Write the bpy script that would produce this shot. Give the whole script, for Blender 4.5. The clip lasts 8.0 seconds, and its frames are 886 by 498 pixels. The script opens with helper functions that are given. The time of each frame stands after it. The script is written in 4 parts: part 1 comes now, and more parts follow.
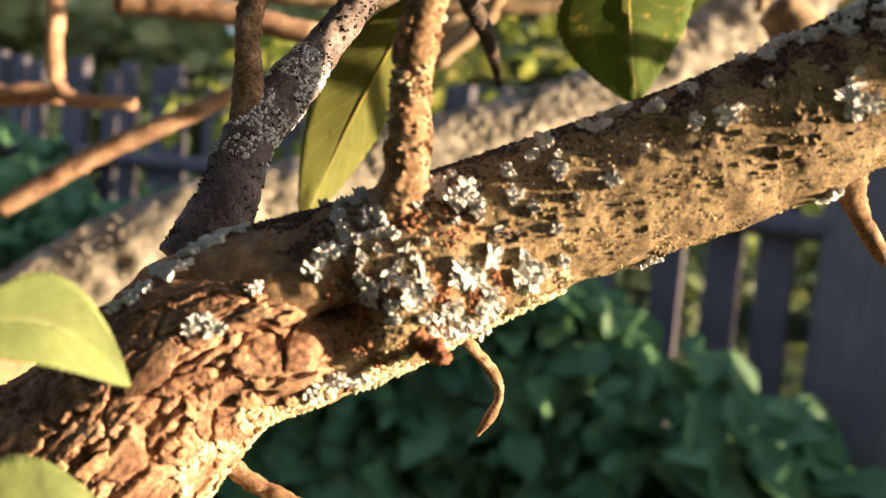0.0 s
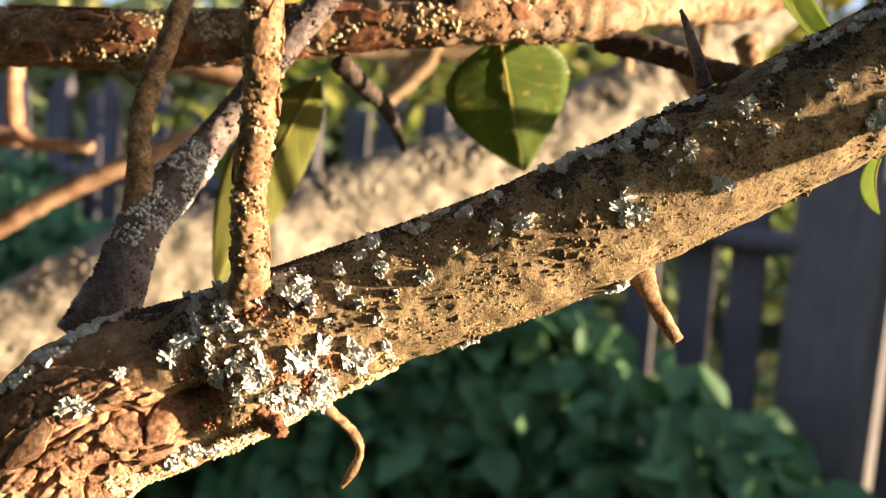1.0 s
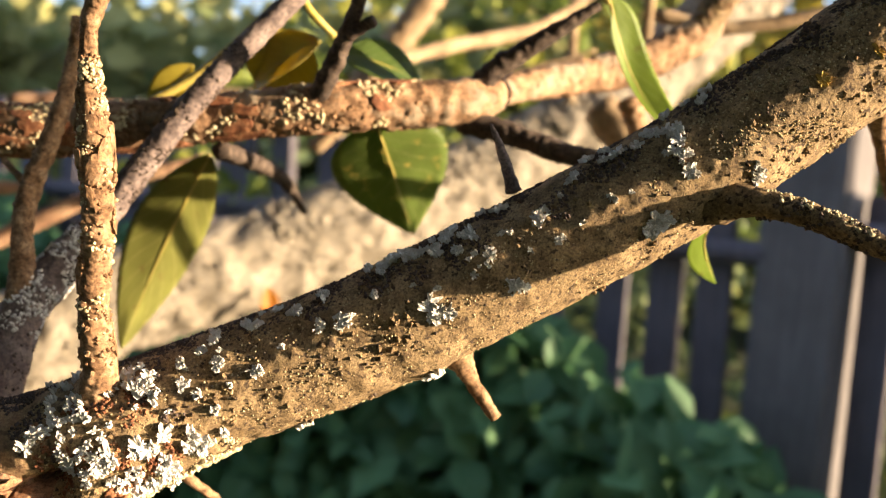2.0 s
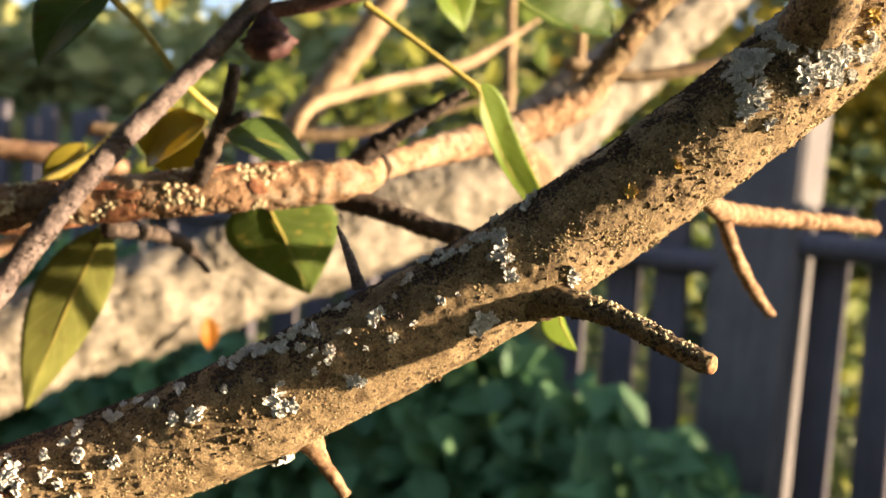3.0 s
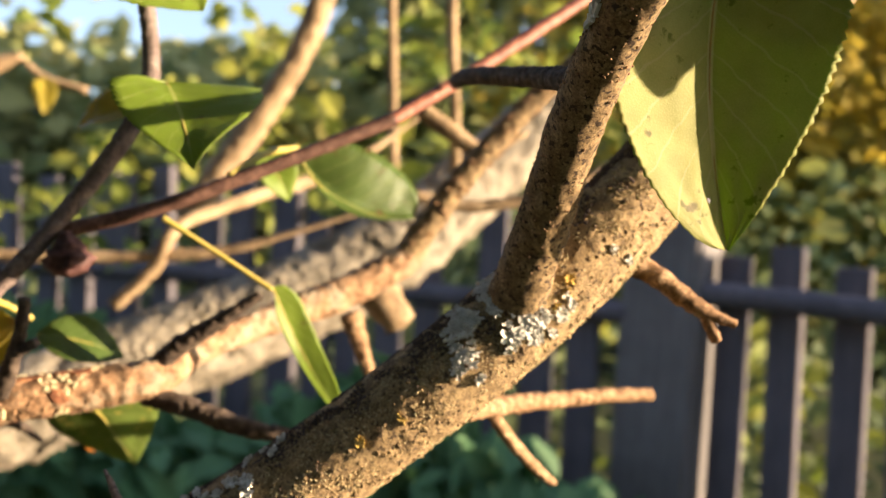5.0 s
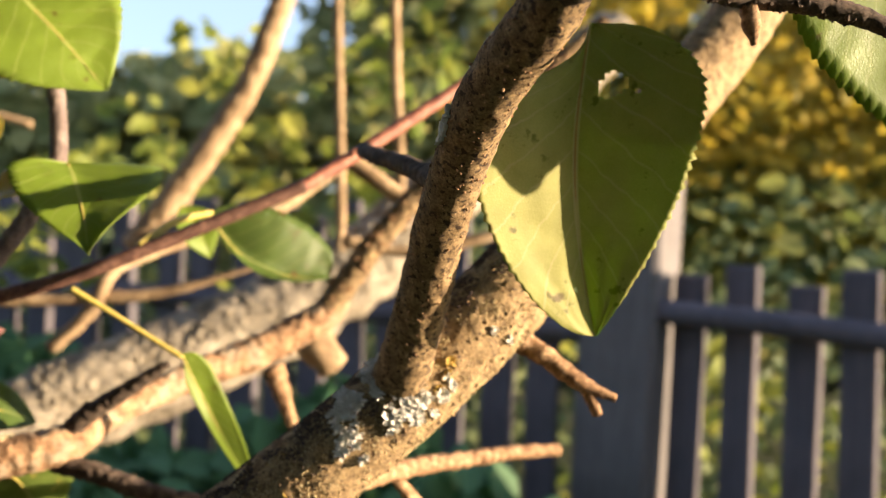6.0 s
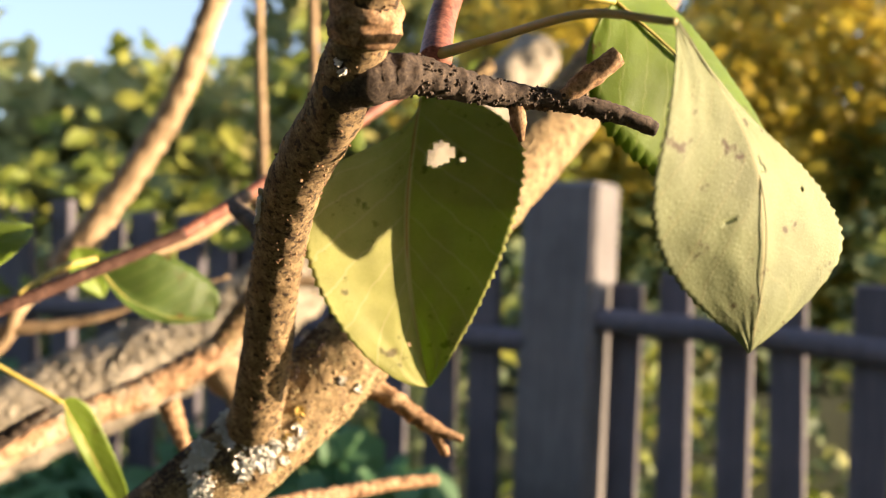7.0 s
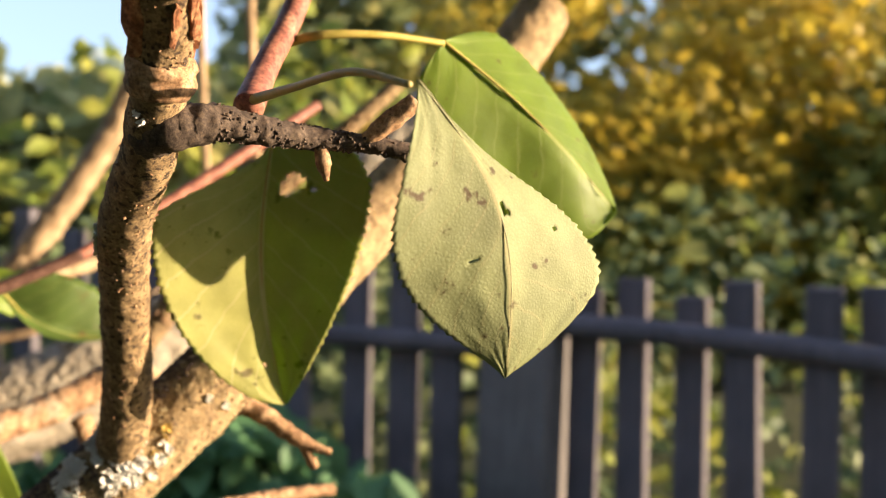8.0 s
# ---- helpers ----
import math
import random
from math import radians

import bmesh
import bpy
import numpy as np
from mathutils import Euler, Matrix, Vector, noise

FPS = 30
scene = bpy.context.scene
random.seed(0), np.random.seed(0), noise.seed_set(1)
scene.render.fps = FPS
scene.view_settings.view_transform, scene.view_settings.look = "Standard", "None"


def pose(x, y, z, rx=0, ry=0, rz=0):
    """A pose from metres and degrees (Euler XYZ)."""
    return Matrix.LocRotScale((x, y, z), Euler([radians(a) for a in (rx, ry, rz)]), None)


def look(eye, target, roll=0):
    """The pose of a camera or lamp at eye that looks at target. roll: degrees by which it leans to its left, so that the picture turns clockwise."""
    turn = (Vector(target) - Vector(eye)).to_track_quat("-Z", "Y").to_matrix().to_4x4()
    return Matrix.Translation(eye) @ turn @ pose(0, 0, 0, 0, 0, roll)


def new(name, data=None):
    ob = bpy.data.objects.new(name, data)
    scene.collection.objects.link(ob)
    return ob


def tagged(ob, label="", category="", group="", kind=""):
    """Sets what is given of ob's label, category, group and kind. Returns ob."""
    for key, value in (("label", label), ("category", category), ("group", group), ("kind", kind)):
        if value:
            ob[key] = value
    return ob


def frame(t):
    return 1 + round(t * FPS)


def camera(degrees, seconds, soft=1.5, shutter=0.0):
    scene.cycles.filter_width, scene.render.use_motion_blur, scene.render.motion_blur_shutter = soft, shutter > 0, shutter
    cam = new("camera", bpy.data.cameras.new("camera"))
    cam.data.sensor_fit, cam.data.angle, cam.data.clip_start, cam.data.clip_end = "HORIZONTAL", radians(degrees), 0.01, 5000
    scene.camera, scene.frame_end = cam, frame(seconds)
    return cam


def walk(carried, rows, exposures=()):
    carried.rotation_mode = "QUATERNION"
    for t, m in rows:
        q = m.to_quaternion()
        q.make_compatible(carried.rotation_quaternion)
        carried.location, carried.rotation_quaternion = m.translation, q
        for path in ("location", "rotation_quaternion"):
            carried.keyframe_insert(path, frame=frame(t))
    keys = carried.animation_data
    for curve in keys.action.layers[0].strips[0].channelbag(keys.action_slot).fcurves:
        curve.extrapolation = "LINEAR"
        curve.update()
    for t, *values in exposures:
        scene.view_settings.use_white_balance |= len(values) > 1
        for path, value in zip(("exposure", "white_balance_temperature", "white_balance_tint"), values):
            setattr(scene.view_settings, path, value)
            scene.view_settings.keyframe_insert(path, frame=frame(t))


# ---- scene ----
cam = camera(52.2, 8.0, soft=1.2)
PATH = [
    (0, (0.00646, -0.00491, 1.19633), (-0.02804, 0.99112, 1.11433), 4.502),
    (0.5, (0.02123, -0.01938, 1.20858), (-0.00878, 0.97731, 1.13306), 4.337),
    (1, (0.03892, -0.03116, 1.21783), (0.01343, 0.96606, 1.14790), 4.075),
    (1.5, (0.05762, -0.04214, 1.22964), (0.03530, 0.95550, 1.16465), 3.670),
    (2, (0.07630, -0.05250, 1.24398), (0.06429, 0.94535, 1.17957), 3.491),
    (3.5, (0.12182, -0.07803, 1.28769), (0.15636, 0.91956, 1.22744), 2.956),
    (4, (0.13307, -0.08623, 1.30490), (0.18652, 0.91104, 1.25402), 2.639),
    (4.5, (0.14729, -0.09299, 1.32436), (0.21705, 0.90380, 1.28517), 2.269),
    (6, (0.18521, -0.11066, 1.36298), (0.30002, 0.88261, 1.34749), 1.739),
    (6.5, (0.19977, -0.12133, 1.37498), (0.33829, 0.86894, 1.36170), 1.366),
    (7, (0.21715, -0.13421, 1.38051), (0.38161, 0.85214, 1.37203), 1.031),
    (7.5, (0.23559, -0.14780, 1.38562), (0.41286, 0.83633, 1.37718), 0.903),
    (8, (0.25446, -0.15799, 1.38818), (0.44322, 0.82402, 1.38339), 0.531),
]
walk(cam, [(t, look(eye, target, roll)) for t, eye, target, roll in PATH])
cam.data.dof.use_dof = True
cam.data.dof.focus_distance = 0.207
cam.data.dof.aperture_fstop = 14.0

# ---- light ----
SUN = Vector((1.0, -0.18, 0.13)).normalized()
sun_data = bpy.data.lights.new("sun", "SUN")
sun_data.energy, sun_data.angle, sun_data.color = 4.3, radians(0.6), (1.0, 0.755, 0.50)
sun = new("sun", sun_data)
sun.matrix_world = look(SUN * 20, (0, 0, 0))
world = bpy.data.worlds.new("sky")
scene.world = world
world.use_nodes = True
sky = world.node_tree.nodes.new("ShaderNodeTexSky")
sky.sky_type = "NISHITA"
sky.sun_disc = False
sky.ozone_density, sky.dust_density, sky.air_density = 2.6, 2.0, 1.0
sky.sun_elevation = math.asin(SUN.z)
sky.sun_rotation = math.atan2(SUN.x, SUN.y)
haze = world.node_tree.nodes.new("ShaderNodeMix")
haze.data_type = "RGBA"
haze.inputs[0].default_value = 0.55
haze.inputs[7].default_value = (0.94, 0.98, 1.3, 1.0)
world.node_tree.links.new(sky.outputs[0], haze.inputs[6])
world.node_tree.links.new(haze.outputs[2], world.node_tree.nodes["Background"].inputs[0])
world.node_tree.nodes["Background"].inputs[1].default_value = 0.15
scene.view_settings.exposure = 2.35


# ---- materials ----
def material(name, rough=0.8, spec=0.3):
    m = bpy.data.materials.new(name)
    m.use_nodes = True
    b = m.node_tree.nodes["Principled BSDF"]
    b.inputs["Roughness"].default_value = rough
    b.inputs["Specular IOR Level"].default_value = spec
    return m, m.node_tree, b


def node(t, kind, **values):
    n = t.nodes.new(kind)
    for k, v in values.items():
        if k in n.inputs:
            n.inputs[k].default_value = v
    return n


def noise_tex(t, vec, scale, detail=4.0, rough=0.6):
    n = node(t, "ShaderNodeTexNoise", Scale=scale, Detail=detail, Roughness=rough)
    t.links.new(vec, n.inputs["Vector"])
    return n.outputs["Fac"]


def ramp(t, fac, stops):
    r = t.nodes.new("ShaderNodeValToRGB")
    e = r.color_ramp.elements
    while len(e) < len(stops):
        e.new(0.5)
    for el, (p, c) in zip(e, stops):
        el.position = p
        el.color = (*c, 1)
    t.links.new(fac, r.inputs[0])
    return r.outputs[0]


def mixed(t, fac, a, b, mode="MIX"):
    n = t.nodes.new("ShaderNodeMix")
    n.data_type = "RGBA"
    n.blend_type = mode
    if isinstance(fac, float):
        n.inputs[0].default_value = fac
    else:
        t.links.new(fac, n.inputs[0])
    for sock, v in ((n.inputs[6], a), (n.inputs[7], b)):
        if isinstance(v, tuple):
            sock.default_value = (*v, 1)
        else:
            t.links.new(v, sock)
    return n.outputs[2]


def maths(t, op, a, b=0.0):
    n = t.nodes.new("ShaderNodeMath")
    n.operation = op
    for sock, v in zip(n.inputs, (a, b)):
        if isinstance(v, (int, float)):
            sock.default_value = v
        else:
            t.links.new(v, sock)
    return n.outputs[0]


def bumped(t, b, heights, distance):
    last = None
    for h, s in heights:
        n = node(t, "ShaderNodeBump", Strength=s, Distance=distance)
        t.links.new(h, n.inputs["Height"])
        if last:
            t.links.new(last, n.inputs["Normal"])
        last = n.outputs[0]
    t.links.new(last, b.inputs["Normal"])


def bark_material(name, dark, mid, light, patch=140.0, grain=1500.0, bump=0.7, dist=0.0006, rough=0.85, spot=(0.45, 0.36, 0.20), spots=0.0, grey=None):
    m, t, b = material(name, rough, 0.2)
    o = t.nodes.new("ShaderNodeTexCoord").outputs["Object"]
    big, fine = noise_tex(t, o, patch, 5), noise_tex(t, o, grain, 6, 0.7)
    c = ramp(t, big, [(0.3, dark), (0.5, mid), (0.7, light)])
    c = mixed(t, 0.85, c, ramp(t, fine, [(0.34, (0.3, 0.27, 0.25)), (0.5, (0.95, 0.94, 0.92)), (0.66, (1.6, 1.5, 1.3))]), "MULTIPLY")
    if spots:
        s = ramp(t, noise_tex(t, o, grain * 0.45, 3, 0.5), [(0.6 - spots * 0.1, (0, 0, 0)), (0.66 - spots * 0.1, (1, 1, 1))])
        c = mixed(t, s, c, spot)
    if grey:
        g = ramp(t, noise_tex(t, o, patch * 0.45, 6, 0.7), [(0.5, (0, 0, 0)), (0.6, (1, 1, 1))])
        c = mixed(t, g, c, grey)
    t.links.new(c, b.inputs["Base Color"])
    bumped(t, b, [(big, 0.3), (fine, bump)], dist * 0.3)
    return m


M_MAIN = bark_material("smooth_bark", (0.155, 0.108, 0.064), (0.28, 0.203, 0.115), (0.385, 0.29, 0.168), patch=220, grain=1500, bump=1.0, dist=0.0010, spot=(0.08, 0.056, 0.038), spots=0.15)
M_OLD = bark_material("old_rough_bark", (0.12, 0.062, 0.034), (0.24, 0.135, 0.07), (0.36, 0.22, 0.12), patch=170, grain=1300, bump=1.0, dist=0.001)


def joined_bark(a, b, x0, x1):
    """Old bark towards the thick end (small x) and smooth bark beyond."""
    m, t, out = a.copy(), None, None
    t = m.node_tree
    p = t.nodes["Principled BSDF"]
    o = t.nodes.new("ShaderNodeTexCoord").outputs["Object"]
    sep = t.nodes.new("ShaderNodeSeparateXYZ")
    t.links.new(o, sep.inputs[0])
    x = maths(t, "ADD", maths(t, "SUBTRACT", sep.outputs[0], maths(t, "MULTIPLY", sep.outputs[2], 0.35)), maths(t, "MULTIPLY", noise_tex(t, o, 120, 4), 0.05))
    rng_node = t.nodes.new("ShaderNodeMapRange")
    for k, v in ((1, x0), (2, x1)):
        rng_node.inputs[k].default_value = v
    t.links.new(x, rng_node.inputs[0])
    big, fine = noise_tex(t, o, 190, 5), noise_tex(t, o, 1100, 6, 0.7)
    c = ramp(t, big, [(0.3, (0.20, 0.10, 0.055)), (0.5, (0.38, 0.22, 0.125)), (0.7, (0.55, 0.36, 0.22))])
    c = mixed(t, 0.7, c, ramp(t, fine, [(0.3, (0.35, 0.32, 0.3)), (0.55, (1, 1, 1)), (0.75, (1.4, 1.35, 1.25))]), "MULTIPLY")
    was = p.inputs["Base Color"].links[0].from_socket
    t.links.new(mixed(t, rng_node.outputs[0], c, was), p.inputs["Base Color"])
    return m


M_JOIN = joined_bark(M_MAIN, M_OLD, -0.430, -0.405)
M_TWIG = bark_material("twig_bark", (0.12, 0.068, 0.038), (0.27, 0.165, 0.095), (0.44, 0.31, 0.2), patch=260, grain=1100, dist=0.001)
M_STEM = bark_material("stem_bark", (0.11, 0.077, 0.046), (0.205, 0.146, 0.082), (0.32, 0.235, 0.133), patch=240, grain=1300, dist=0.0014, spot=(0.05, 0.034, 0.024), spots=0.4)
M_FLAKE = bark_material("flaking_bark", (0.24, 0.13, 0.07), (0.46, 0.29, 0.17), (0.62, 0.43, 0.28), patch=260, grain=1000, dist=0.0012)
M_PLATE = bark_material("plated_bark", (0.13, 0.066, 0.04), (0.31, 0.175, 0.108), (0.46, 0.295, 0.195), patch=150, grain=1100, bump=0.9, dist=0.0007)
M_PEEL = bark_material("peeling_red_bark", (0.12, 0.045, 0.025), (0.25, 0.11, 0.06), (0.40, 0.22, 0.12), patch=300, grain=900)
M_CUT = bark_material("cut_wood", (0.24, 0.12, 0.06), (0.40, 0.22, 0.12), (0.52, 0.33, 0.2), patch=400, grain=1500)
M_DARK = bark_material("dark_bark", (0.035, 0.026, 0.022), (0.07, 0.053, 0.044), (0.13, 0.10, 0.08), patch=220, grain=1000, dist=0.001)
M_GREYD = bark_material("grey_dark_bark", (0.10, 0.078, 0.076), (0.17, 0.135, 0.13), (0.25, 0.205, 0.195), patch=120, grain=1000, bump=0.4)
M_SHOOT = bark_material("dark_shoot_bark", (0.06, 0.032, 0.028), (0.10, 0.055, 0.045), (0.17, 0.10, 0.08), patch=160, grain=900, bump=0.3, rough=0.55)
M_RED = bark_material("red_shoot_bark", (0.12, 0.045, 0.04), (0.24, 0.10, 0.075), (0.36, 0.18, 0.13), patch=160, grain=900, bump=0.25, rough=0.5)
M_B = bark_material("orange_bark", (0.12, 0.068, 0.042), (0.265, 0.16, 0.094), (0.41, 0.275, 0.175), patch=130, grain=900, bump=1.0, dist=0.0012, grey=(0.30, 0.24, 0.17))
M_TAN = bark_material("tan_bark", (0.18, 0.125, 0.078), (0.30, 0.218, 0.138), (0.39, 0.305, 0.205), patch=60, grain=500, dist=0.001)
M_RUST = bark_material("rusty_bark", (0.17, 0.10, 0.065), (0.31, 0.19, 0.125), (0.44, 0.30, 0.2), patch=60, grain=500, dist=0.001)
M_PALE = bark_material("lichen_covered_bark", (0.18, 0.160, 0.131), (0.242, 0.217, 0.178), (0.305, 0.275, 0.228), patch=30, grain=200, bump=0.6, dist=0.003)


def lichen_material(name, a, b2, c2):
    m, t, b = material(name, 0.9, 0.15)
    o = t.nodes.new("ShaderNodeTexCoord").outputs["Object"]
    r = t.nodes.new("ShaderNodeNewGeometry").outputs["Random Per Island"]
    c = mixed(t, r, a, b2)
    c = mixed(t, ramp(t, noise_tex(t, o, 900, 5, 0.7), [(0.55, (0, 0, 0)), (0.7, (1, 1, 1))]), c, c2)
    t.links.new(c, b.inputs["Base Color"])
    bumped(t, b, [(noise_tex(t, o, 1800, 4), 0.5)], 0.0004)
    return m


M_LICHEN = lichen_material("grey_lichen", (0.75, 0.74, 0.71), (0.62, 0.61, 0.58), (0.44, 0.37, 0.28))
M_LICHEN_Y = lichen_material("yellow_lichen", (0.60, 0.42, 0.10), (0.48, 0.36, 0.13), (0.42, 0.24, 0.08))
M_RIM = lichen_material("rim_lichen", (0.62, 0.55, 0.36), (0.48, 0.40, 0.24), (0.34, 0.24, 0.13))
# dark algae tones that also put shade into the bark's upper side
M_SHADE_CRUST = lichen_material("shade_crust", (0.075, 0.055, 0.05), (0.11, 0.082, 0.07), (0.055, 0.042, 0.04))
M_CRUMB = lichen_material("crumb_lichen", (0.50, 0.43, 0.26), (0.30, 0.22, 0.12), (0.22, 0.15, 0.08))


def leaf_material(name, base, vein, blot, blots=0.0, trans=0.35, tint=(0.30, 0.36, 0.03), rough=0.45, bumps=0.4):
    m, t, b = material(name, rough, 0.35)
    uv = t.nodes.new("ShaderNodeUVMap").outputs[0]
    o = t.nodes.new("ShaderNodeTexCoord").outputs["Object"]
    sep = t.nodes.new("ShaderNodeSeparateXYZ")
    t.links.new(uv, sep.inputs[0])
    across = maths(t, "ABSOLUTE", maths(t, "SUBTRACT", sep.outputs[0], 0.5))
    wob = maths(t, "MULTIPLY", noise_tex(t, o, 90, 3), 0.07)
    lat = maths(t, "FRACT", maths(t, "MULTIPLY", maths(t, "ADD", maths(t, "SUBTRACT", sep.outputs[1], maths(t, "MULTIPLY", maths(t, "POWER", across, 0.8), 0.52)), wob), 8.5))
    lat = maths(t, "LESS_THAN", maths(t, "ABSOLUTE", maths(t, "SUBTRACT", lat, 0.5)), 0.035)
    mid = maths(t, "LESS_THAN", across, 0.014)
    v = maths(t, "MAXIMUM", maths(t, "MULTIPLY", lat, 0.45), mid)
    big = noise_tex(t, o, 70, 4)
    c = mixed(t, ramp(t, big, [(0.35, (0, 0, 0)), (0.65, (1, 1, 1))]), base, tuple(x * 0.72 for x in base))
    cells = t.nodes.new("ShaderNodeTexVoronoi")
    cells.feature = "DISTANCE_TO_EDGE"
    cells.inputs["Scale"].default_value = 1200
    t.links.new(o, cells.inputs["Vector"])
    net = ramp(t, cells.outputs["Distance"], [(0.0, (0.78, 0.78, 0.72)), (0.12, (1, 1, 1))])
    c = mixed(t, 0.6, c, net, "MULTIPLY")
    c = mixed(t, v, c, vein)
    if blots:
        f = ramp(t, noise_tex(t, o, 160, 5, 0.65), [(0.66 - blots * 0.1, (0, 0, 0)), (0.70 - blots * 0.08, (1, 1, 1))])
        c = mixed(t, f, c, blot)
    t.links.new(c, b.inputs["Base Color"])
    bumped(t, b, [(cells.outputs["Distance"], bumps), (v, 0.5)], 0.0003)
    tr = t.nodes.new("ShaderNodeBsdfTranslucent")
    t.links.new(mixed(t, 0.75, c, tint), tr.inputs[0])
    mix = t.nodes.new("ShaderNodeMixShader")
    mix.inputs[0].default_value = trans
    t.links.new(b.outputs[0], mix.inputs[1])
    t.links.new(tr.outputs[0], mix.inputs[2])
    t.links.new(mix.outputs[0], t.nodes["Material Output"].inputs[0])
    return m


BROWN = (0.10, 0.05, 0.02)
M_LEAF = leaf_material("leaf_upper", (0.085, 0.14, 0.03), (0.22, 0.26, 0.08), BROWN, 0.3)
M_LEAF_UNDER = leaf_material("leaf_under", (0.30, 0.36, 0.13), (0.42, 0.44, 0.2), BROWN, 0.3, rough=0.6)
M_PALE_UNDER = leaf_material("leaf_pale_under", (0.20, 0.225, 0.105), (0.22, 0.21, 0.10), (0.05, 0.028, 0.012), 0.62, rough=0.7, trans=0.18)
M_OLIVE_UNDER = leaf_material("leaf_olive_under", (0.45, 0.44, 0.135), (0.58, 0.52, 0.25), (0.12, 0.08, 0.03), 0.45, rough=0.6, trans=0.5, tint=(0.22, 0.52, 0.005))
M_YELLOW = leaf_material("leaf_yellow", (0.45, 0.38, 0.05), (0.55, 0.46, 0.12), (0.35, 0.18, 0.04), 0.3, tint=(0.6, 0.45, 0.03), trans=0.45)
M_OLIVE = leaf_material("leaf_olive", (0.19, 0.20, 0.05), (0.36, 0.33, 0.12), BROWN, 0.4, tint=(0.4, 0.36, 0.04), trans=0.3)
M_MID = leaf_material("leaf_mid_green", (0.14, 0.20, 0.045), (0.3, 0.32, 0.12), (0.4, 0.33, 0.08), 0.5, tint=(0.3, 0.38, 0.03), trans=0.42)
M_ORANGE = leaf_material("leaf_orange", (0.55, 0.22, 0.03), (0.6, 0.3, 0.06), BROWN, 0.2, tint=(0.7, 0.3, 0.03), trans=0.4)
M_LIME = leaf_material("leaf_lime", (0.21, 0.30, 0.04), (0.36, 0.40, 0.11), BROWN, 0.2, tint=(0.42, 0.58, 0.02), trans=0.5)


def plain_material(name, a, b2, scale, rough=0.8, bump=0.3, dist=0.002, spec=0.3):
    m, t, b = material(name, rough, spec)
    o = t.nodes.new("ShaderNodeTexCoord").outputs["Object"]
    f = noise_tex(t, o, scale, 6, 0.65)
    t.links.new(ramp(t, f, [(0.35, a), (0.65, b2)]), b.inputs["Base Color"])
    bumped(t, b, [(f, bump)], dist)
    return m


def grey_wood(name, a, b2):
    m, t, b = material(name, 0.85, 0.2)
    o = t.nodes.new("ShaderNodeTexCoord").outputs["Object"]
    mp = node(t, "ShaderNodeMapping")
    mp.inputs["Scale"].default_value = (90, 90, 5)
    t.links.new(o, mp.inputs[0])
    f = noise_tex(t, mp.outputs[0], 1.0, 6, 0.7)
    c = ramp(t, f, [(0.3, a), (0.7, b2)])
    c = mixed(t, ramp(t, noise_tex(t, o, 9, 4), [(0.4, (0, 0, 0)), (0.7, (0.5, 0.5, 0.5))]), c, tuple(x * 0.6 for x in a))
    t.links.new(c, b.inputs["Base Color"])
    bumped(t, b, [(f, 0.5)], 0.003)
    return m


M_WOOD = grey_wood("weathered_wood", (0.075, 0.069, 0.082), (0.137, 0.126, 0.146))
M_POST = grey_wood("post_wood", (0.112, 0.104, 0.106), (0.182, 0.170, 0.172))
M_PETIOLE = plain_material("petiole_skin", (0.30, 0.26, 0.05), (0.42, 0.33, 0.09), 300, 0.5, 0.1, 0.0003)
M_RIB = plain_material("rib_skin", (0.24, 0.24, 0.12), (0.3, 0.3, 0.16), 300, 0.6, 0.1, 0.0003)
M_GREENPET = plain_material("green_petiole_skin", (0.20, 0.20, 0.06), (0.28, 0.22, 0.09), 300, 0.5, 0.1, 0.0003)
M_GROUND = plain_material("soil_and_grass", (0.02, 0.03, 0.012), (0.045, 0.06, 0.02), 3.0, 0.95, 0.5, 0.02)
M_WITHER = plain_material("withered_skin", (0.05, 0.022, 0.022), (0.11, 0.05, 0.045), 250, 0.6, 0.8, 0.001)


def foliage_material(name, a, b2, trans=0.3):
    m, t, b = material(name, 0.6, 0.3)
    r = t.nodes.new("ShaderNodeNewGeometry").outputs["Random Per Island"]
    c = mixed(t, r, a, b2)
    t.links.new(c, b.inputs["Base Color"])
    tr = t.nodes.new("ShaderNodeBsdfTranslucent")
    t.links.new(c, tr.inputs[0])
    mix = t.nodes.new("ShaderNodeMixShader")
    mix.inputs[0].default_value = trans
    t.links.new(b.outputs[0], mix.inputs[1])
    t.links.new(tr.outputs[0], mix.inputs[2])
    t.links.new(mix.outputs[0], t.nodes["Material Output"].inputs[0])
    return m


M_WEED = foliage_material("weed_leaves", (0.055, 0.135, 0.06), (0.11, 0.23, 0.095))
M_HEDGE = foliage_material("hedge_leaves", (0.05, 0.08, 0.025), (0.14, 0.17, 0.05))
M_BUSH = foliage_material("bush_leaves", (0.06, 0.095, 0.042), (0.165, 0.20, 0.075))
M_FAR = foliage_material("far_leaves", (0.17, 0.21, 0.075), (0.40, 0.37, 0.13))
M_AUTUMN = foliage_material("autumn_leaves", (0.28, 0.24, 0.03), (0.55, 0.40, 0.05), 0.45)
M_SHRUB = foliage_material("shrub_leaves", (0.08, 0.115, 0.03), (0.23, 0.24, 0.06), 0.4)
M_LIMECLOUD = foliage_material("lime_leaves", (0.12, 0.17, 0.025), (0.28, 0.28, 0.045), 0.4)


# ---- mesh helpers ----
def thing(name, at, label, category, group="", kind=""):
    ob = new(name)
    ob.empty_display_size = 0.02
    ob.location = at
    return tagged(ob, label, category, group, kind)


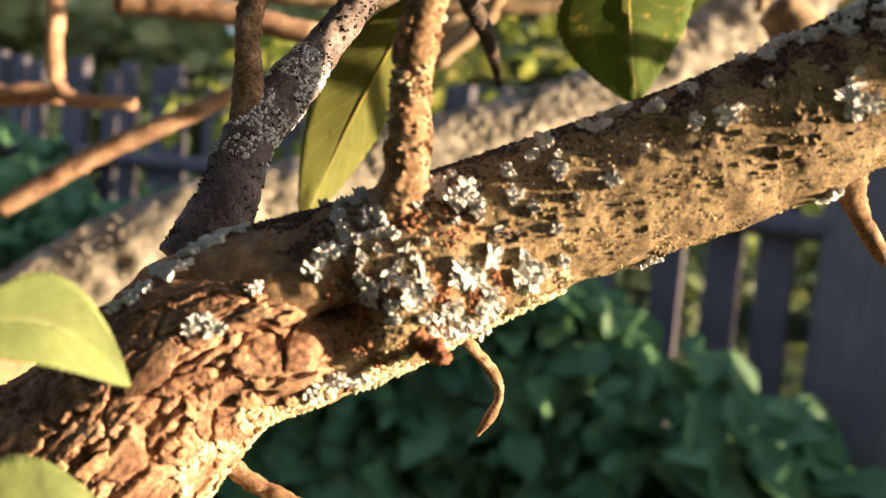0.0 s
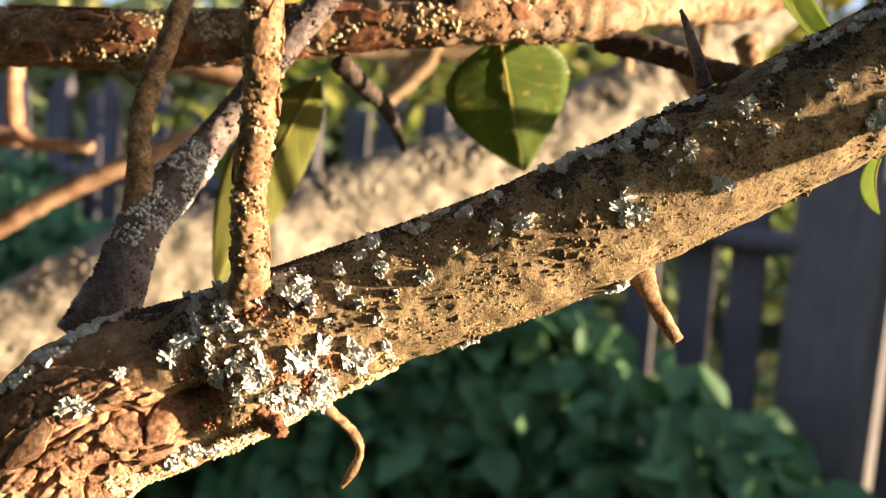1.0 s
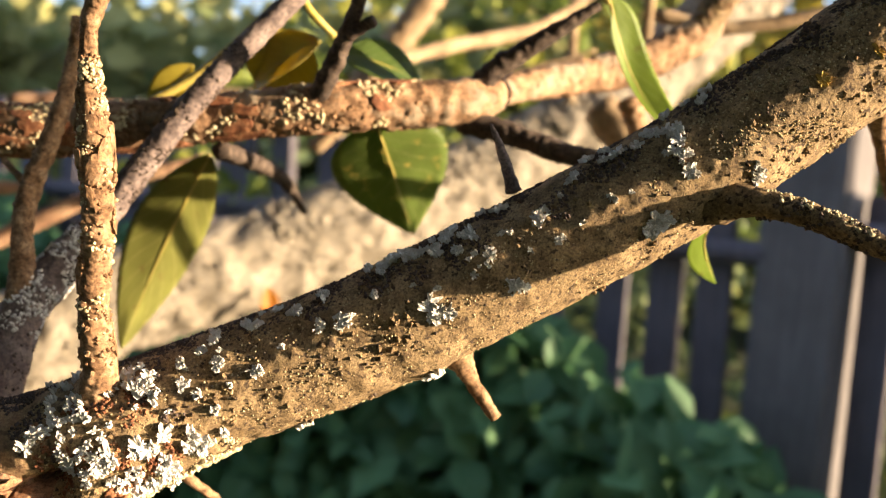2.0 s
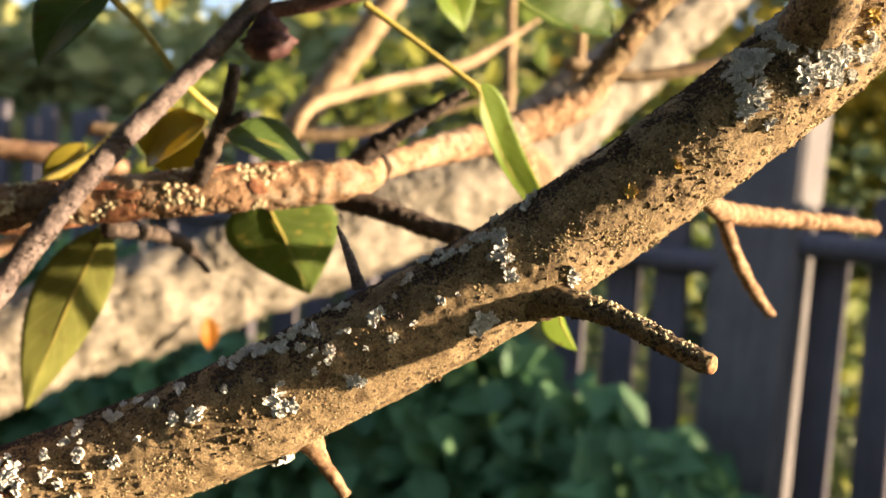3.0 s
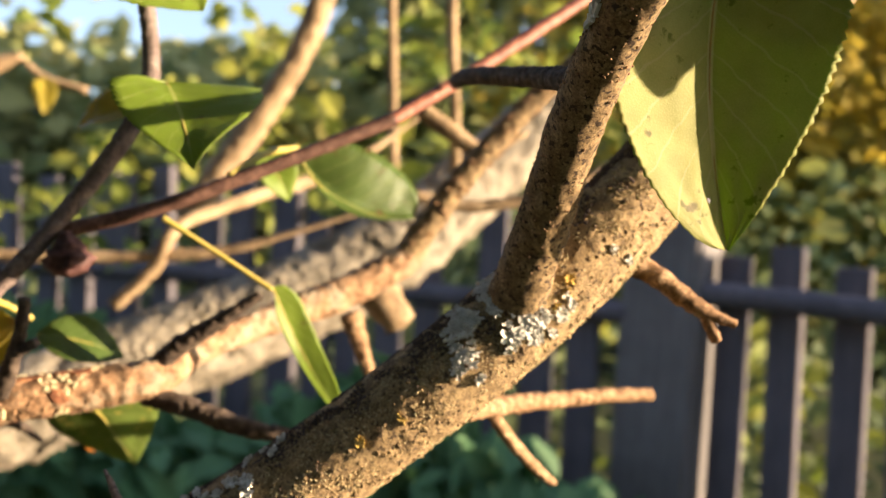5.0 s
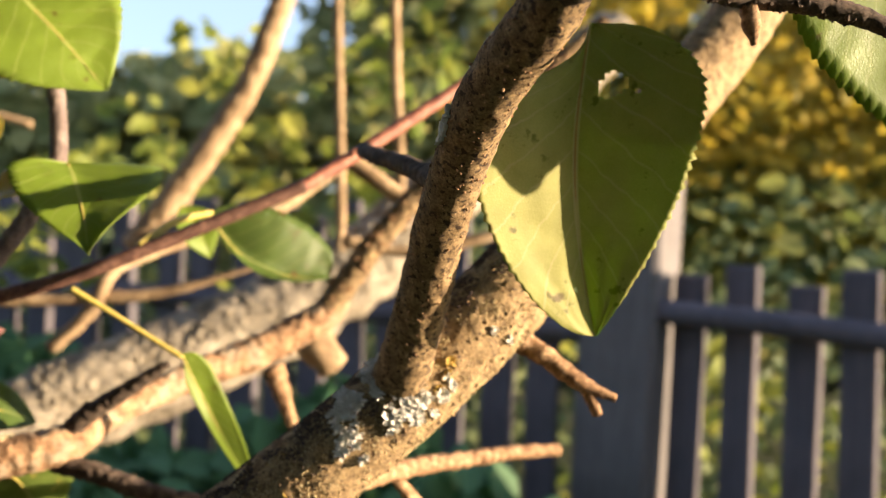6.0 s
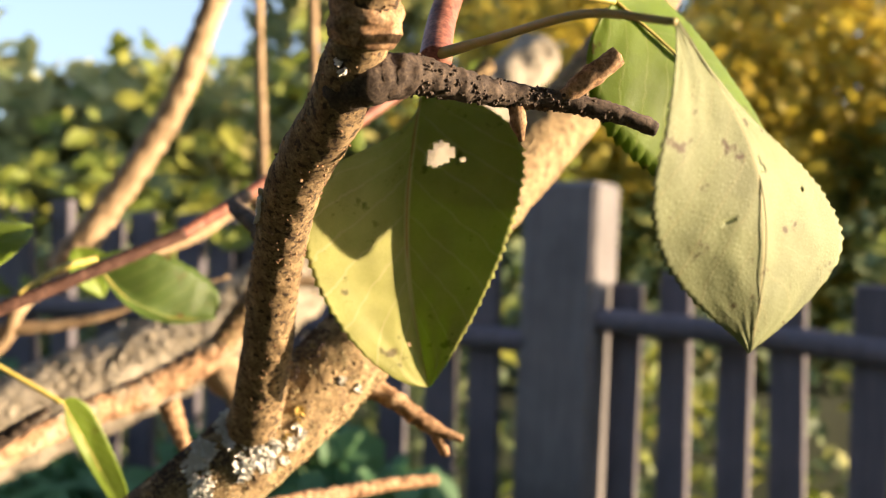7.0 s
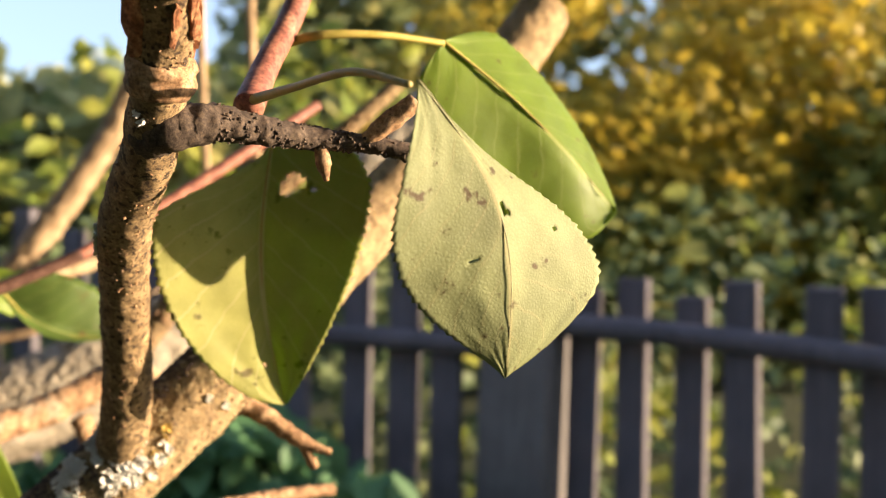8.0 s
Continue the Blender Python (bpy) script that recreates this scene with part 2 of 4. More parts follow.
def part(name, mesh, mats, parent, label="", kind=""):
    if isinstance(mesh, bmesh.types.BMesh):
        bm, mesh = mesh, bpy.data.meshes.new(name)
        bm.to_mesh(mesh)
        bm.free()
    for m in mats if isinstance(mats, (list, tuple)) else (mats,):
        mesh.materials.append(m)
    ob = new(name, mesh)
    if parent:
        ob.parent = parent
        if parent.type == "EMPTY":
            ob.matrix_parent_inverse = Matrix.Translation(-parent.location)
    return tagged(ob, label, kind=kind)


def mesh_of(name, verts, faces, smooth=True):
    me = bpy.data.meshes.new(name)
    me.from_pydata([tuple(v) for v in verts], [], faces)
    if smooth:
        me.polygons.foreach_set("use_smooth", [True] * len(me.polygons))
    me.update()
    return me


class Limb:
    """A bent, tapering limb through points (x, y, z, radius)."""

    def __init__(self, pts, step=0.002):
        p = np.array(pts, float)
        p = np.vstack([2 * p[0] - p[1], p, 2 * p[-1] - p[-2]])
        p[0, 3], p[-1, 3] = p[1, 3], p[-2, 3]
        rows = []
        for i in range(1, len(p) - 2):
            n = max(2, int(np.linalg.norm(p[i + 1, :3] - p[i, :3]) / step))
            for k in range(n):
                u = k / n
                rows.append(0.5 * (2 * p[i] + (p[i + 1] - p[i - 1]) * u + (2 * p[i - 1] - 5 * p[i] + 4 * p[i + 1] - p[i + 2]) * u**2 + (3 * p[i] - p[i - 1] - 3 * p[i + 1] + p[i + 2]) * u**3))
        rows.append(p[-2])
        rows = np.array(rows)
        self.c, self.r = rows[:, :3], np.maximum(rows[:, 3], 1e-4)
        d = np.gradient(self.c, axis=0)
        self.d = d / np.linalg.norm(d, axis=1)[:, None]
        self.s = np.r_[0, np.cumsum(np.linalg.norm(np.diff(self.c, axis=0), axis=1))]
        # angle 0 faces -y (outwards), 90 degrees faces up
        up = np.cross(self.d, (0.0, -1.0, 0.0))
        up[np.linalg.norm(up, axis=1) < 0.05] = (0, 0, 1)
        up /= np.linalg.norm(up, axis=1)[:, None]
        sign = np.where((up * np.array((-0.3, 0.0, 1.0))).sum(1) < 0, -1, 1)
        self.up = up * sign[:, None]
        out = np.cross(self.up, self.d)
        out *= np.where(out[:, 1] > 0, -1, 1)[:, None]
        self.out = out
        self.relief = None

    def at(self, s, ang, lift=0.0):
        i = min(max(1, int(np.searchsorted(self.s, s))), len(self.s) - 1)
        f = (s - self.s[i - 1]) / (self.s[i] - self.s[i - 1])
        c, r = self.c[i - 1] + (self.c[i] - self.c[i - 1]) * f, self.r[i - 1] + (self.r[i] - self.r[i - 1]) * f
        n = math.cos(ang) * self.out[i] + math.sin(ang) * self.up[i]
        if self.relief:
            r += self.relief(s, math.degrees(ang))
        return Vector(c + n * (r + lift)), Vector(n), Vector(self.d[i])


def limb_mesh(name, limb, seg=16, rough=0.08, freq=300.0, fine=0.0, ffreq=1500.0, knots=0.0, seed=0, extra=None):
    verts, faces = [], []
    off = Vector((seed * 1.7, seed * 0.9, seed * 2.3))
    n = len(limb.s)
    for i in range(n):
        c, r, u, o = limb.c[i], limb.r[i], limb.up[i], limb.out[i]
        if knots:
            r = r * (1 + knots * max(0.0, math.sin(limb.s[i] * 420 + seed) - 0.55))
        for k in range(seg):
            a = 2 * math.pi * k / seg
            nn = math.cos(a) * o + math.sin(a) * u
            p = Vector(c + nn * r)
            h = rough * r * noise.fractal(p * freq + off, 1.0, 2.0, 3)
            if fine:
                h += fine * (noise.noise(p * ffreq + off) + 0.5 * noise.noise(p * ffreq * 2.3))
            if extra:
                h += extra(p, limb.s[i], a)
            verts.append(p + Vector(nn) * h)
    for i in range(n - 1):
        for k in range(seg):
            k2 = (k + 1) % seg
            faces.append((i * seg + k, i * seg + k2, (i + 1) * seg + k2, (i + 1) * seg + k))
    for ring, flip in ((0, 1), (n - 1, 0)):
        ids = [ring * seg + k for k in range(seg)]
        verts.append(Vector(limb.c[ring]) + Vector(limb.d[ring]) * limb.r[ring] * (0.3 if ring else -0.3))
        m = len(verts) - 1
        for k in range(seg):
            a, b = ids[k], ids[(k + 1) % seg]
            faces.append((m, b, a) if flip else (m, a, b))
    me = mesh_of(name, verts, faces)
    bm = bmesh.new()
    bm.from_mesh(me)
    bmesh.ops.recalc_face_normals(bm, faces=bm.faces)
    bm.to_mesh(me)
    bm.free()
    return me


def twig(parent, name, pts, mat, label="", seg=20, step=0.0008, rough=0.2, knots=0.13, fine=0.0002, seed=1, freq=420.0):
    seg = max(seg, 20)
    if rough < 0.06:
        fine = 0.0
    return part(name, limb_mesh(name, Limb(pts, step), seg, rough, freq, fine, 2200, knots, seed), mat, parent, label)


def leaf(parent, base, tip, width, facing, mats, label="", fold=0.25, curl=0.1, holes=(), twist=0.0, seed=1, wave=0.03, mid_mat=None, belly=(0.42, 0.42), bow=0.0, full=(0.7, 0.7), tipf=(0.9, 0.9), sides=(1.0, 1.0), fold2=None, rib=0.0005):
    """A serrated ovate blade with an upper and an under side; facing: the way the upper side looks."""
    base, tip, n0 = Vector(base), Vector(tip), Vector(facing).normalized()
    ax = tip - base
    length = ax.length
    ax.normalize()
    side0 = ax.cross(n0).normalized()
    n0 = side0.cross(ax).normalized()
    rows, cols = (132, 40) if holes else (88, 12)
    up, spine = [], []
    off = Vector((seed * 3.1, seed, 0))
    for i in range(rows + 1):
        v = i / rows
        rot = Matrix.Rotation(twist * (v - 0.5), 3, ax)
        side, nn = rot @ side0, rot @ n0
        c = base + ax * (length * v) + nn * (curl * length * math.sin(math.pi * v)) + side * (bow * length * math.sin(math.pi * v))
        spine.append(c)
        halves = [width / 2 * (math.sin(math.pi / 2 * v / bl) ** fu if v < bl else max(0.0, math.cos(math.pi / 2 * (v - bl) / (1 - bl))) ** ti) + 0.0003 for bl, fu, ti in zip(belly, full, tipf)]
        tooth = 1 + (0.022 + 0.022 * ((i // 4) * 7 % 11) / 10) * (i % 4) / 3 * (0 if v < 0.08 else 1)
        for j in range(cols + 1):
            u = 2 * j / cols - 1
            wj = halves[u > 0] * (1 + (tooth - 1) * max(0.0, abs(u) - 0.85) / 0.15) * sides[u > 0]
            ph = fold if u > 0 or fold2 is None else fold2
            lift = abs(u) * wj * math.sin(ph) + wave * width * noise.noise(Vector((u * 1.3, v * 3.0, 0)) + off) + 0.25 * wave * width * noise.noise(Vector((u * 5, v * 11, 4)) + off)
            up.append(c + side * (u * wj * math.cos(ph)) + nn * lift)
    thick = 0.00015
    cnt = len(up)
    verts = up + [p - n0 * thick for p in up]
    uvs = [(j / cols, i / rows) for i in range(rows + 1) for j in range(cols + 1)] * 2
    w1 = cols + 1
    gone = set()
    for i in range(rows):
        for j in range(cols):
            u, v = 2 * (j + 0.5) / cols - 1, (i + 0.5) / rows
            if any(((u - a) / ru) ** 2 + ((v - b) / rv) ** 2 < 1 for a, b, ru, rv in holes):
                gone.add((i, j))
    faces, slots, kinds = [], [], []
    for i in range(rows):
        for j in range(cols):
            if (i, j) in gone:
                continue
            q = (i * w1 + j, i * w1 + j + 1, (i + 1) * w1 + j + 1, (i + 1) * w1 + j)
            faces.append(q)
            slots.append(0)
            faces.append(tuple(cnt + x for x in reversed(q)))
            slots.append(1)
            kinds += [0, 1]
            for di, dj, a, b in ((-1, 0, 0, 1), (1, 0, 2, 3), (0, -1, 3, 0), (0, 1, 1, 2)):
                ni, nj = i + di, j + dj
                if not (0 <= ni < rows and 0 <= nj < cols) or (ni, nj) in gone:
                    faces.append((q[b], q[a], cnt + q[a], cnt + q[b]))
                    slots.append(1)
                    kinds.append(2)
    me = mesh_of("leaf", verts, faces)
    me.polygons.foreach_set("material_index", slots)
    me.polygons.foreach_set("use_smooth", [k in (0, 1) for k in kinds])
    lay = me.uv_layers.new(name="UVMap")
    idx = np.empty(len(me.loops), int)
    me.loops.foreach_get("vertex_index", idx)
    lay.data.foreach_set("uv", np.array(uvs)[idx].ravel())
    ob = part("leaf", me, mats, parent, label)
    mid = [(*(spine[i] - n0 * 0.0002), rib * (1.15 - i / rows)) for i in range(0, rows, 8)]
    part("midrib", limb_mesh("midrib", Limb(mid, 0.002), 6, 0.02, 300), mid_mat or M_PETIOLE, ob)
    return ob


def rosette(rng, limb, s, ang, size, verts, faces, lobes=7, lift=0.0006, tilt=0.0):
    """One lichen patch of uneven, notched lobes laid onto a limb."""
    seg, rings = 84, 4
    base = len(verts)
    fan, a = [], rng.uniform(0, 6.28)
    for _ in range(lobes):
        w = rng.uniform(0.55, 1.2) * 3.2 / lobes
        fan.append((a, w, rng.uniform(0.45, 1.12), rng.uniform(1.2, 2.2), rng.uniform(0, 6.28)))
        a += 6.2832 / lobes * rng.uniform(0.75, 1.25)
    stretch = rng.uniform(0.75, 1.3)
    i = min(np.searchsorted(limb.s, s), len(limb.s) - 1)
    r0 = limb.r[i]
    ta, ph = rng.uniform(0, 6.28), rng.uniform(0, 6.28)

    def put(x, y, h):
        verts.append(limb.at(s + x, ang + y / r0, h + tilt * (x * math.cos(ta) + y * math.sin(ta)))[0])

    def reach(a):
        best = 0.34 + 0.08 * math.sin(5 * a + ph)
        for c, w, l, k, p in fan:
            d = abs((a - c + math.pi) % (2 * math.pi) - math.pi) / w
            if d < 1:
                best = max(best, l * (1 - d**4) ** 0.5 * (0.9 + 0.16 * math.cos(k * 3.1416 * d + p)))
        return best

    put(0, 0, lift)
    for k in range(1, rings + 1):
        f = k / rings
        for q in range(seg):
            a = 2 * math.pi * q / seg
            o = reach(a)
            rr = size * (o * f + (1 - f) * 0.25 * f)
            h = lift * (0.7 + 0.5 * f * f + 0.35 * math.sin(3 * a + ph) * f) + 0.00012 * math.sin(11 * a + 8 * f + ph)
            put(rr * math.cos(a) * stretch, rr * math.sin(a) / stretch, h)
    for q in range(seg):
        a = base + 1 + (rings - 1) * seg + q
        verts.append(Vector(verts[a]) - (Vector(limb.at(s, ang)[1]) * max(lift * 1.2, 0.0004)))
    for q in range(seg):
        q2 = (q + 1) % seg
        faces.append((base, base + 1 + q, base + 1 + q2))
        for k in range(rings):
            a = base + 1 + k * seg
            faces.append((a + q, a + seg + q, a + seg + q2, a + q2))


def rosette_part(parent, limb, name, rows, mat, label, seed, lift=0.0006, tilt=0.0):
    rng = random.Random(seed)
    for s, ang, size in rows:
        verts, faces = [], []
        rosette(rng, limb, s, radians(ang), size, verts, faces, rng.choice((5, 6, 6, 7)), lift, tilt)
        me = mesh_of(name, verts, faces, False)
        part(name, me, mat, parent, label)


def blob(rng, verts, faces, at, n, size):
    """A small uneven crumb of twelve triangles or so."""
    base = len(verts)
    n = Vector(n)
    t1 = n.orthogonal().normalized()
    t2 = n.cross(t1)
    k = 5
    verts.append(at + n * size * rng.uniform(0.7, 1.2))
    for h, w in ((0.45, 0.9), (-0.3, 1.0)):
        for q in range(k):
            a = 6.283 * q / k + rng.uniform(-0.4, 0.4)
            rr = size * w * rng.uniform(0.55, 1.1)
            verts.append(at + n * size * h + t1 * math.cos(a) * rr + t2 * math.sin(a) * rr)
    for q in range(k):
        q2 = (q + 1) % k
        faces.append((base, base + 1 + q, base + 1 + q2))
        faces.append((base + 1 + q, base + 1 + k + q, base + 1 + k + q2, base + 1 + q2))


def crumbs(parent, limb, name, count, s0, s1, a0, a1, size, mat, label, seed, clump=260.0, thr=0.0, rise=0.0):
    rng = random.Random(seed)
    verts, faces = [], []
    made = 0
    for _ in range(count * 6):
        if made >= count:
            break
        s, a = rng.uniform(s0, s1), radians(rng.uniform(a0, a1))
        p, n, _ = limb.at(s, a)
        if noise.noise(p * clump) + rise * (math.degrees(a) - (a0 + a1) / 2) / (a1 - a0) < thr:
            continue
        blob(rng, verts, faces, p, n, size * rng.uniform(0.4, 1.3))
        made += 1
    return part(name, mesh_of(name, verts, faces, False), mat, parent, label, kind="stuff")


def leaf_cloud(name, spots, per, size, mat, seed, flat=0.5):
    """Many small bent leaves round the given (x, y, z, rx, ry, rz) spots, in one mesh."""
    rng = np.random.RandomState(seed)
    verts, faces = [], []
    for x, y, z, rx, ry, rz in spots:
        for _ in range(per):
            g = rng.normal(size=3)
            g *= rng.uniform(0.3, 1.0) ** 0.4 / np.linalg.norm(g)
            c = np.array((x, y, z)) + g * (rx, ry, rz)
            n = rng.normal(size=3) * flat + np.array((0.1, -0.5, 0.7))
            n /= np.linalg.norm(n)
            a = np.cross(n, rng.normal(size=3))
            a /= np.linalg.norm(a)
            b = np.cross(n, a)
            l = size * rng.uniform(0.6, 1.3)
            w = l * rng.uniform(0.5, 0.75)
            i = len(verts)
            verts += [c - a * l / 2, c - a * l * 0.1 + b * w / 2 + n * l * 0.08, c - a * l * 0.1 - b * w / 2 + n * l * 0.08, c + a * l * 0.25 + b * w * 0.36 + n * l * 0.05, c + a * l * 0.25 - b * w * 0.36 + n * l * 0.05, c + a * l / 2 - n * l * 0.1, c + a * l * 0.1]
            faces += [(i, i + 6, i + 1), (i, i + 2, i + 6), (i + 1, i + 6, i + 3), (i + 2, i + 4, i + 6), (i + 3, i + 6, i + 5), (i + 4, i + 5, i + 6)]
    me = bpy.data.meshes.new(name)
    me.from_pydata([tuple(v) for v in verts], [], faces)
    me.materials.append(mat)
    return new(name, me)


# ---- ground and distance ----
def ground():
    n = 60
    verts, faces = [], []
    for i in range(n + 1):
        for j in range(n + 1):
            x, y = (i / n * 2 - 1), (j / n * 2 - 1)
            x, y = math.copysign(abs(x) ** 3, x) * 600, math.copysign(abs(y) ** 3, y) * 600
            verts.append((x, y, 0.05 * noise.noise(Vector((x * 0.7, y * 0.7, 0)))))
    for i in range(n):
        for j in range(n):
            a = i * (n + 1) + j
            faces.append((a, a + n + 1, a + n + 2, a + 1))
    ob = new("ground", mesh_of("ground", verts, faces))
    ob.data.materials.append(M_GROUND)
    return tagged(ob, "dark garden soil with grass in evening shade", "ground", kind="structure")


ground()

# ---- main branch ----
MAIN_PTS = [(-0.1154, 0.172, 1.099, 0.0235), (-0.0908, 0.172, 1.1171, 0.0233), (-0.0646, 0.171, 1.1359, 0.0217), (-0.0449, 0.172, 1.1586, 0.0195), (-0.0175, 0.174, 1.1711, 0.0183), (0.0184, 0.177, 1.1892, 0.0154), (0.0563, 0.178, 1.2065, 0.0154), (0.1171, 0.178, 1.2413, 0.0152), (0.1548, 0.178, 1.2679, 0.0147), (0.1951, 0.176, 1.3008, 0.0146), (0.2344, 0.185, 1.3365, 0.015), (0.2826, 0.215, 1.3844, 0.0146), (0.3467, 0.26, 1.4491, 0.0142), (0.392, 0.29, 1.5077, 0.014)]
MAIN = Limb(MAIN_PTS, 0.0009)

main = thing("apple_branch", (-0.1154, 0.172, 1.099), "grey-brown apple branch with grey lichen and flaking bark", "branch")


def hollows(s, d):
    h = 0.0
    for s0, d0, ws, wd, dep in ((0.1215, -10, 0.0055, 12, -0.0105), (0.1140, -7, 0.006, 6, -0.005), (0.105, -2, 0.005, 5, -0.003), (0.139, 0, 0.013, 42, 0.0022), (0.128, -34, 0.006, 16, 0.002), (0.388, 5, 0.014, 60, 0.0012), (0.306, -25, 0.010, 30, 0.0016), (0.2171, -60, 0.007, 25, 0.0014)):
        h += dep * math.exp(-(((s - s0) / ws) ** 2) - ((d - d0) / wd) ** 2)
    return h


def old_part(p, s, d):
    """1 where the old plated bark lies, 0 on the smooth bark."""
    edge = 0.1255 - 0.00042 * max(0.0, d + 2) + 0.004 * noise.noise(p * 160)
    return min(1.0, max(0.0, (edge - s) / 0.010))


def main_relief(p, s, a):
    d = math.degrees((a + math.pi) % (2 * math.pi) - math.pi)
    n = noise.noise(p * 420)
    return hollows(s, d) + 0.0007 * max(0.0, n - 0.42) * 1.6 - 0.0022 * old_part(p, s, d)


def old_relief(p, s, a):
    a = (a + math.pi) % (2 * math.pi) - math.pi
    d = math.degrees(a)
    w, w2 = noise.noise(p * 130), noise.noise(p * 520)
    q = Vector((s * 62 + a * 0.9 + 0.5 * w + 0.08 * w2, a * 3.1 + 0.5 * noise.noise(p * 140 + Vector((5, 0, 0))) + 0.12 * w2, 0.0))
    dist, pts = noise.voronoi(q)
    c, e = pts[0], min(1.0, (dist[1] - dist[0]) / 0.10)
    h = 0.0009 * noise.noise(c * 7.31) + 0.0012 * ((q.x - c.x) * noise.noise(c * 3.17) + (q.y - c.y) * noise.noise(c * 5.71))
    h -= 0.0022 * (1 - e) ** 1.5
    dist, pts = noise.voronoi(q * 2.7 + Vector((3, 7, 0)))
    e = min(1.0, (dist[1] - dist[0]) / 0.10)
    h += 0.00035 * noise.noise(pts[0] * 4.3) - 0.0008 * (1 - e) * max(0.0, noise.noise(p * 60) + 0.3)
    h += 0.0004 * noise.noise(Vector((s * 120, a * 26, 0))) + 0.00022 * w2 + 0.00016 * noise.noise(p * 1700)
    return hollows(s, d) + h + 0.0002 - 0.0042 * (1 - old_part(p, s, d))


MAIN.relief = hollows
part("bark", limb_mesh("bark", MAIN, 160, 0.05, 120, 0.00014, 900, extra=main_relief), M_JOIN, main)
OLD = Limb(MAIN_PTS[:7], 0.00034)
keep = int(np.searchsorted(OLD.s, 0.136))
OLD.c, OLD.r, OLD.d, OLD.s, OLD.up, OLD.out = (v[:keep] for v in (OLD.c, OLD.r, OLD.d, OLD.s, OLD.up, OLD.out))
part("old_bark", limb_mesh("old_bark", OLD, 340, 0.0, 120, extra=old_relief), M_PLATE, main, "cracked orange-brown bark plates")


def plates(parent, limb, s0, s1, a0, a1, ds, da, seed, mat=None, name="bark_plate", scale=1.0, chance=0.5):
    """Curling flakes of old bark in uneven courses round a limb."""
    rng = random.Random(seed)
    na = int((a1 - a0) / da)
    for row in range(na):
        s = s0 + rng.uniform(0, ds)
        while s < s1:
            w = ds * rng.uniform(0.6, 1.7)
            if rng.random() < chance:
                a = a0 + (row + 0.5) * da + rng.uniform(-5, 5)
                h, lean, lift = da * rng.uniform(0.36, 0.60), scale * rng.uniform(-0.0014, 0.0018), scale * rng.uniform(0.0006, 0.0016)
                skew = rng.uniform(-0.35, 0.35)
                verts, faces, ring = [], [], []
                m = 14
                for q in range(m):
                    t = 6.2832 * q / m
                    k = 1 / max(abs(math.cos(t)), abs(math.sin(t))) ** 0.6 * rng.uniform(0.62, 1.12)
                    ring.append((0.5 * w * k * math.cos(t), h * k * math.sin(t) + skew * da * math.cos(t)))
                for f, up in ((1.02, -0.0012), (1.0, 0.0), (0.6, 0.0001)):
                    for x, y in ring:
                        p, _, _ = limb.at(s + x * f, radians(a + y * f), lift + up + lean * y / da * f)
                        verts.append(p + Vector((noise.noise(p * 700), 0, noise.noise(p * 650))) * 0.0003)
                verts.append(limb.at(s, radians(a), lift + 0.0001)[0])
                for k in range(2):
                    for q in range(m):
                        q2 = (q + 1) % m
                        faces.append((k * m + q, k * m + q2, k * m + m + q2, k * m + m + q))
                for q in range(m):
                    faces.append((2 * m + q, 2 * m + (q + 1) % m, 3 * m))
                part(name, mesh_of(name, verts, faces, False), mat or M_FLAKE, parent)
            s += w * 1.02


plates(main, MAIN, 0.005, 0.112, -105, 20, 0.009, 15, 5, M_PLATE, "bark_plate", 0.7, 0.2)
plates(main, MAIN, 0.03, 0.118, -110, 20, 0.004, 8, 6, None, "bark_flake", 0.7, 0.12)

STEM = [(0.2043, 0.172, 1.3122, 0.0088), (0.2096, 0.15, 1.3424, 0.0077), (0.2123, 0.125, 1.3681, 0.007), (0.2173, 0.092, 1.3934, 0.0068), (0.2257, 0.068, 1.4086, 0.0066), (0.2303, 0.05, 1.4223, 0.006), (0.2319, 0.042, 1.4324, 0.0065), (0.235, 0.02, 1.4468, 0.0059)]
twig(main, "stem", STEM, M_STEM, "upright side stem with grey-brown bark", seg=48, rough=0.07, knots=0.0, fine=0.00008, freq=200)
twig(main, "spur", [(0.2260, 0.0600, 1.4115, 0.0044), (0.2321, 0.055, 1.4136, 0.0050), (0.2419, 0.057, 1.4158, 0.0044), (0.2508, 0.06, 1.4149, 0.0035), (0.2656, 0.066, 1.4139, 0.0029), (0.2783, 0.066, 1.413, 0.0023), (0.2919, 0.066, 1.4104, 0.0021), (0.3003, 0.066, 1.4074, 0.0017)], M_DARK, "dark knotty side spur", 20)
crumbs(main, Limb([(0.2419, 0.057, 1.4158, 0.0044), (0.2508, 0.06, 1.4149, 0.0035), (0.2656, 0.066, 1.4139, 0.0029), (0.2783, 0.066, 1.413, 0.0023), (0.2919, 0.066, 1.4104, 0.0021)], 0.001), "bark_roughness", 420, 0.0, 0.05, -180, 180, 0.0005, M_DARK, "small dark bark warts", 50, 300, -0.2)
twig(main, "spur", [(0.2763, 0.066, 1.4123, 0.0017), (0.2829, 0.064, 1.4181, 0.0026), (0.2895, 0.062, 1.4232, 0.0022)], M_TWIG)
twig(main, "bud", [(0.2666, 0.066, 1.4119, 0.0017), (0.2675, 0.066, 1.4075, 0.0018), (0.2681, 0.066, 1.4036, 0.0006)], M_TWIG, "small pointed bud")
twig(main, "side_twig", [(0.2384, 0.185, 1.3291, 0.0042), (0.2495, 0.183, 1.3267, 0.0036), (0.2664, 0.18, 1.3152, 0.0028), (0.2774, 0.178, 1.3109, 0.0013)], M_TWIG)
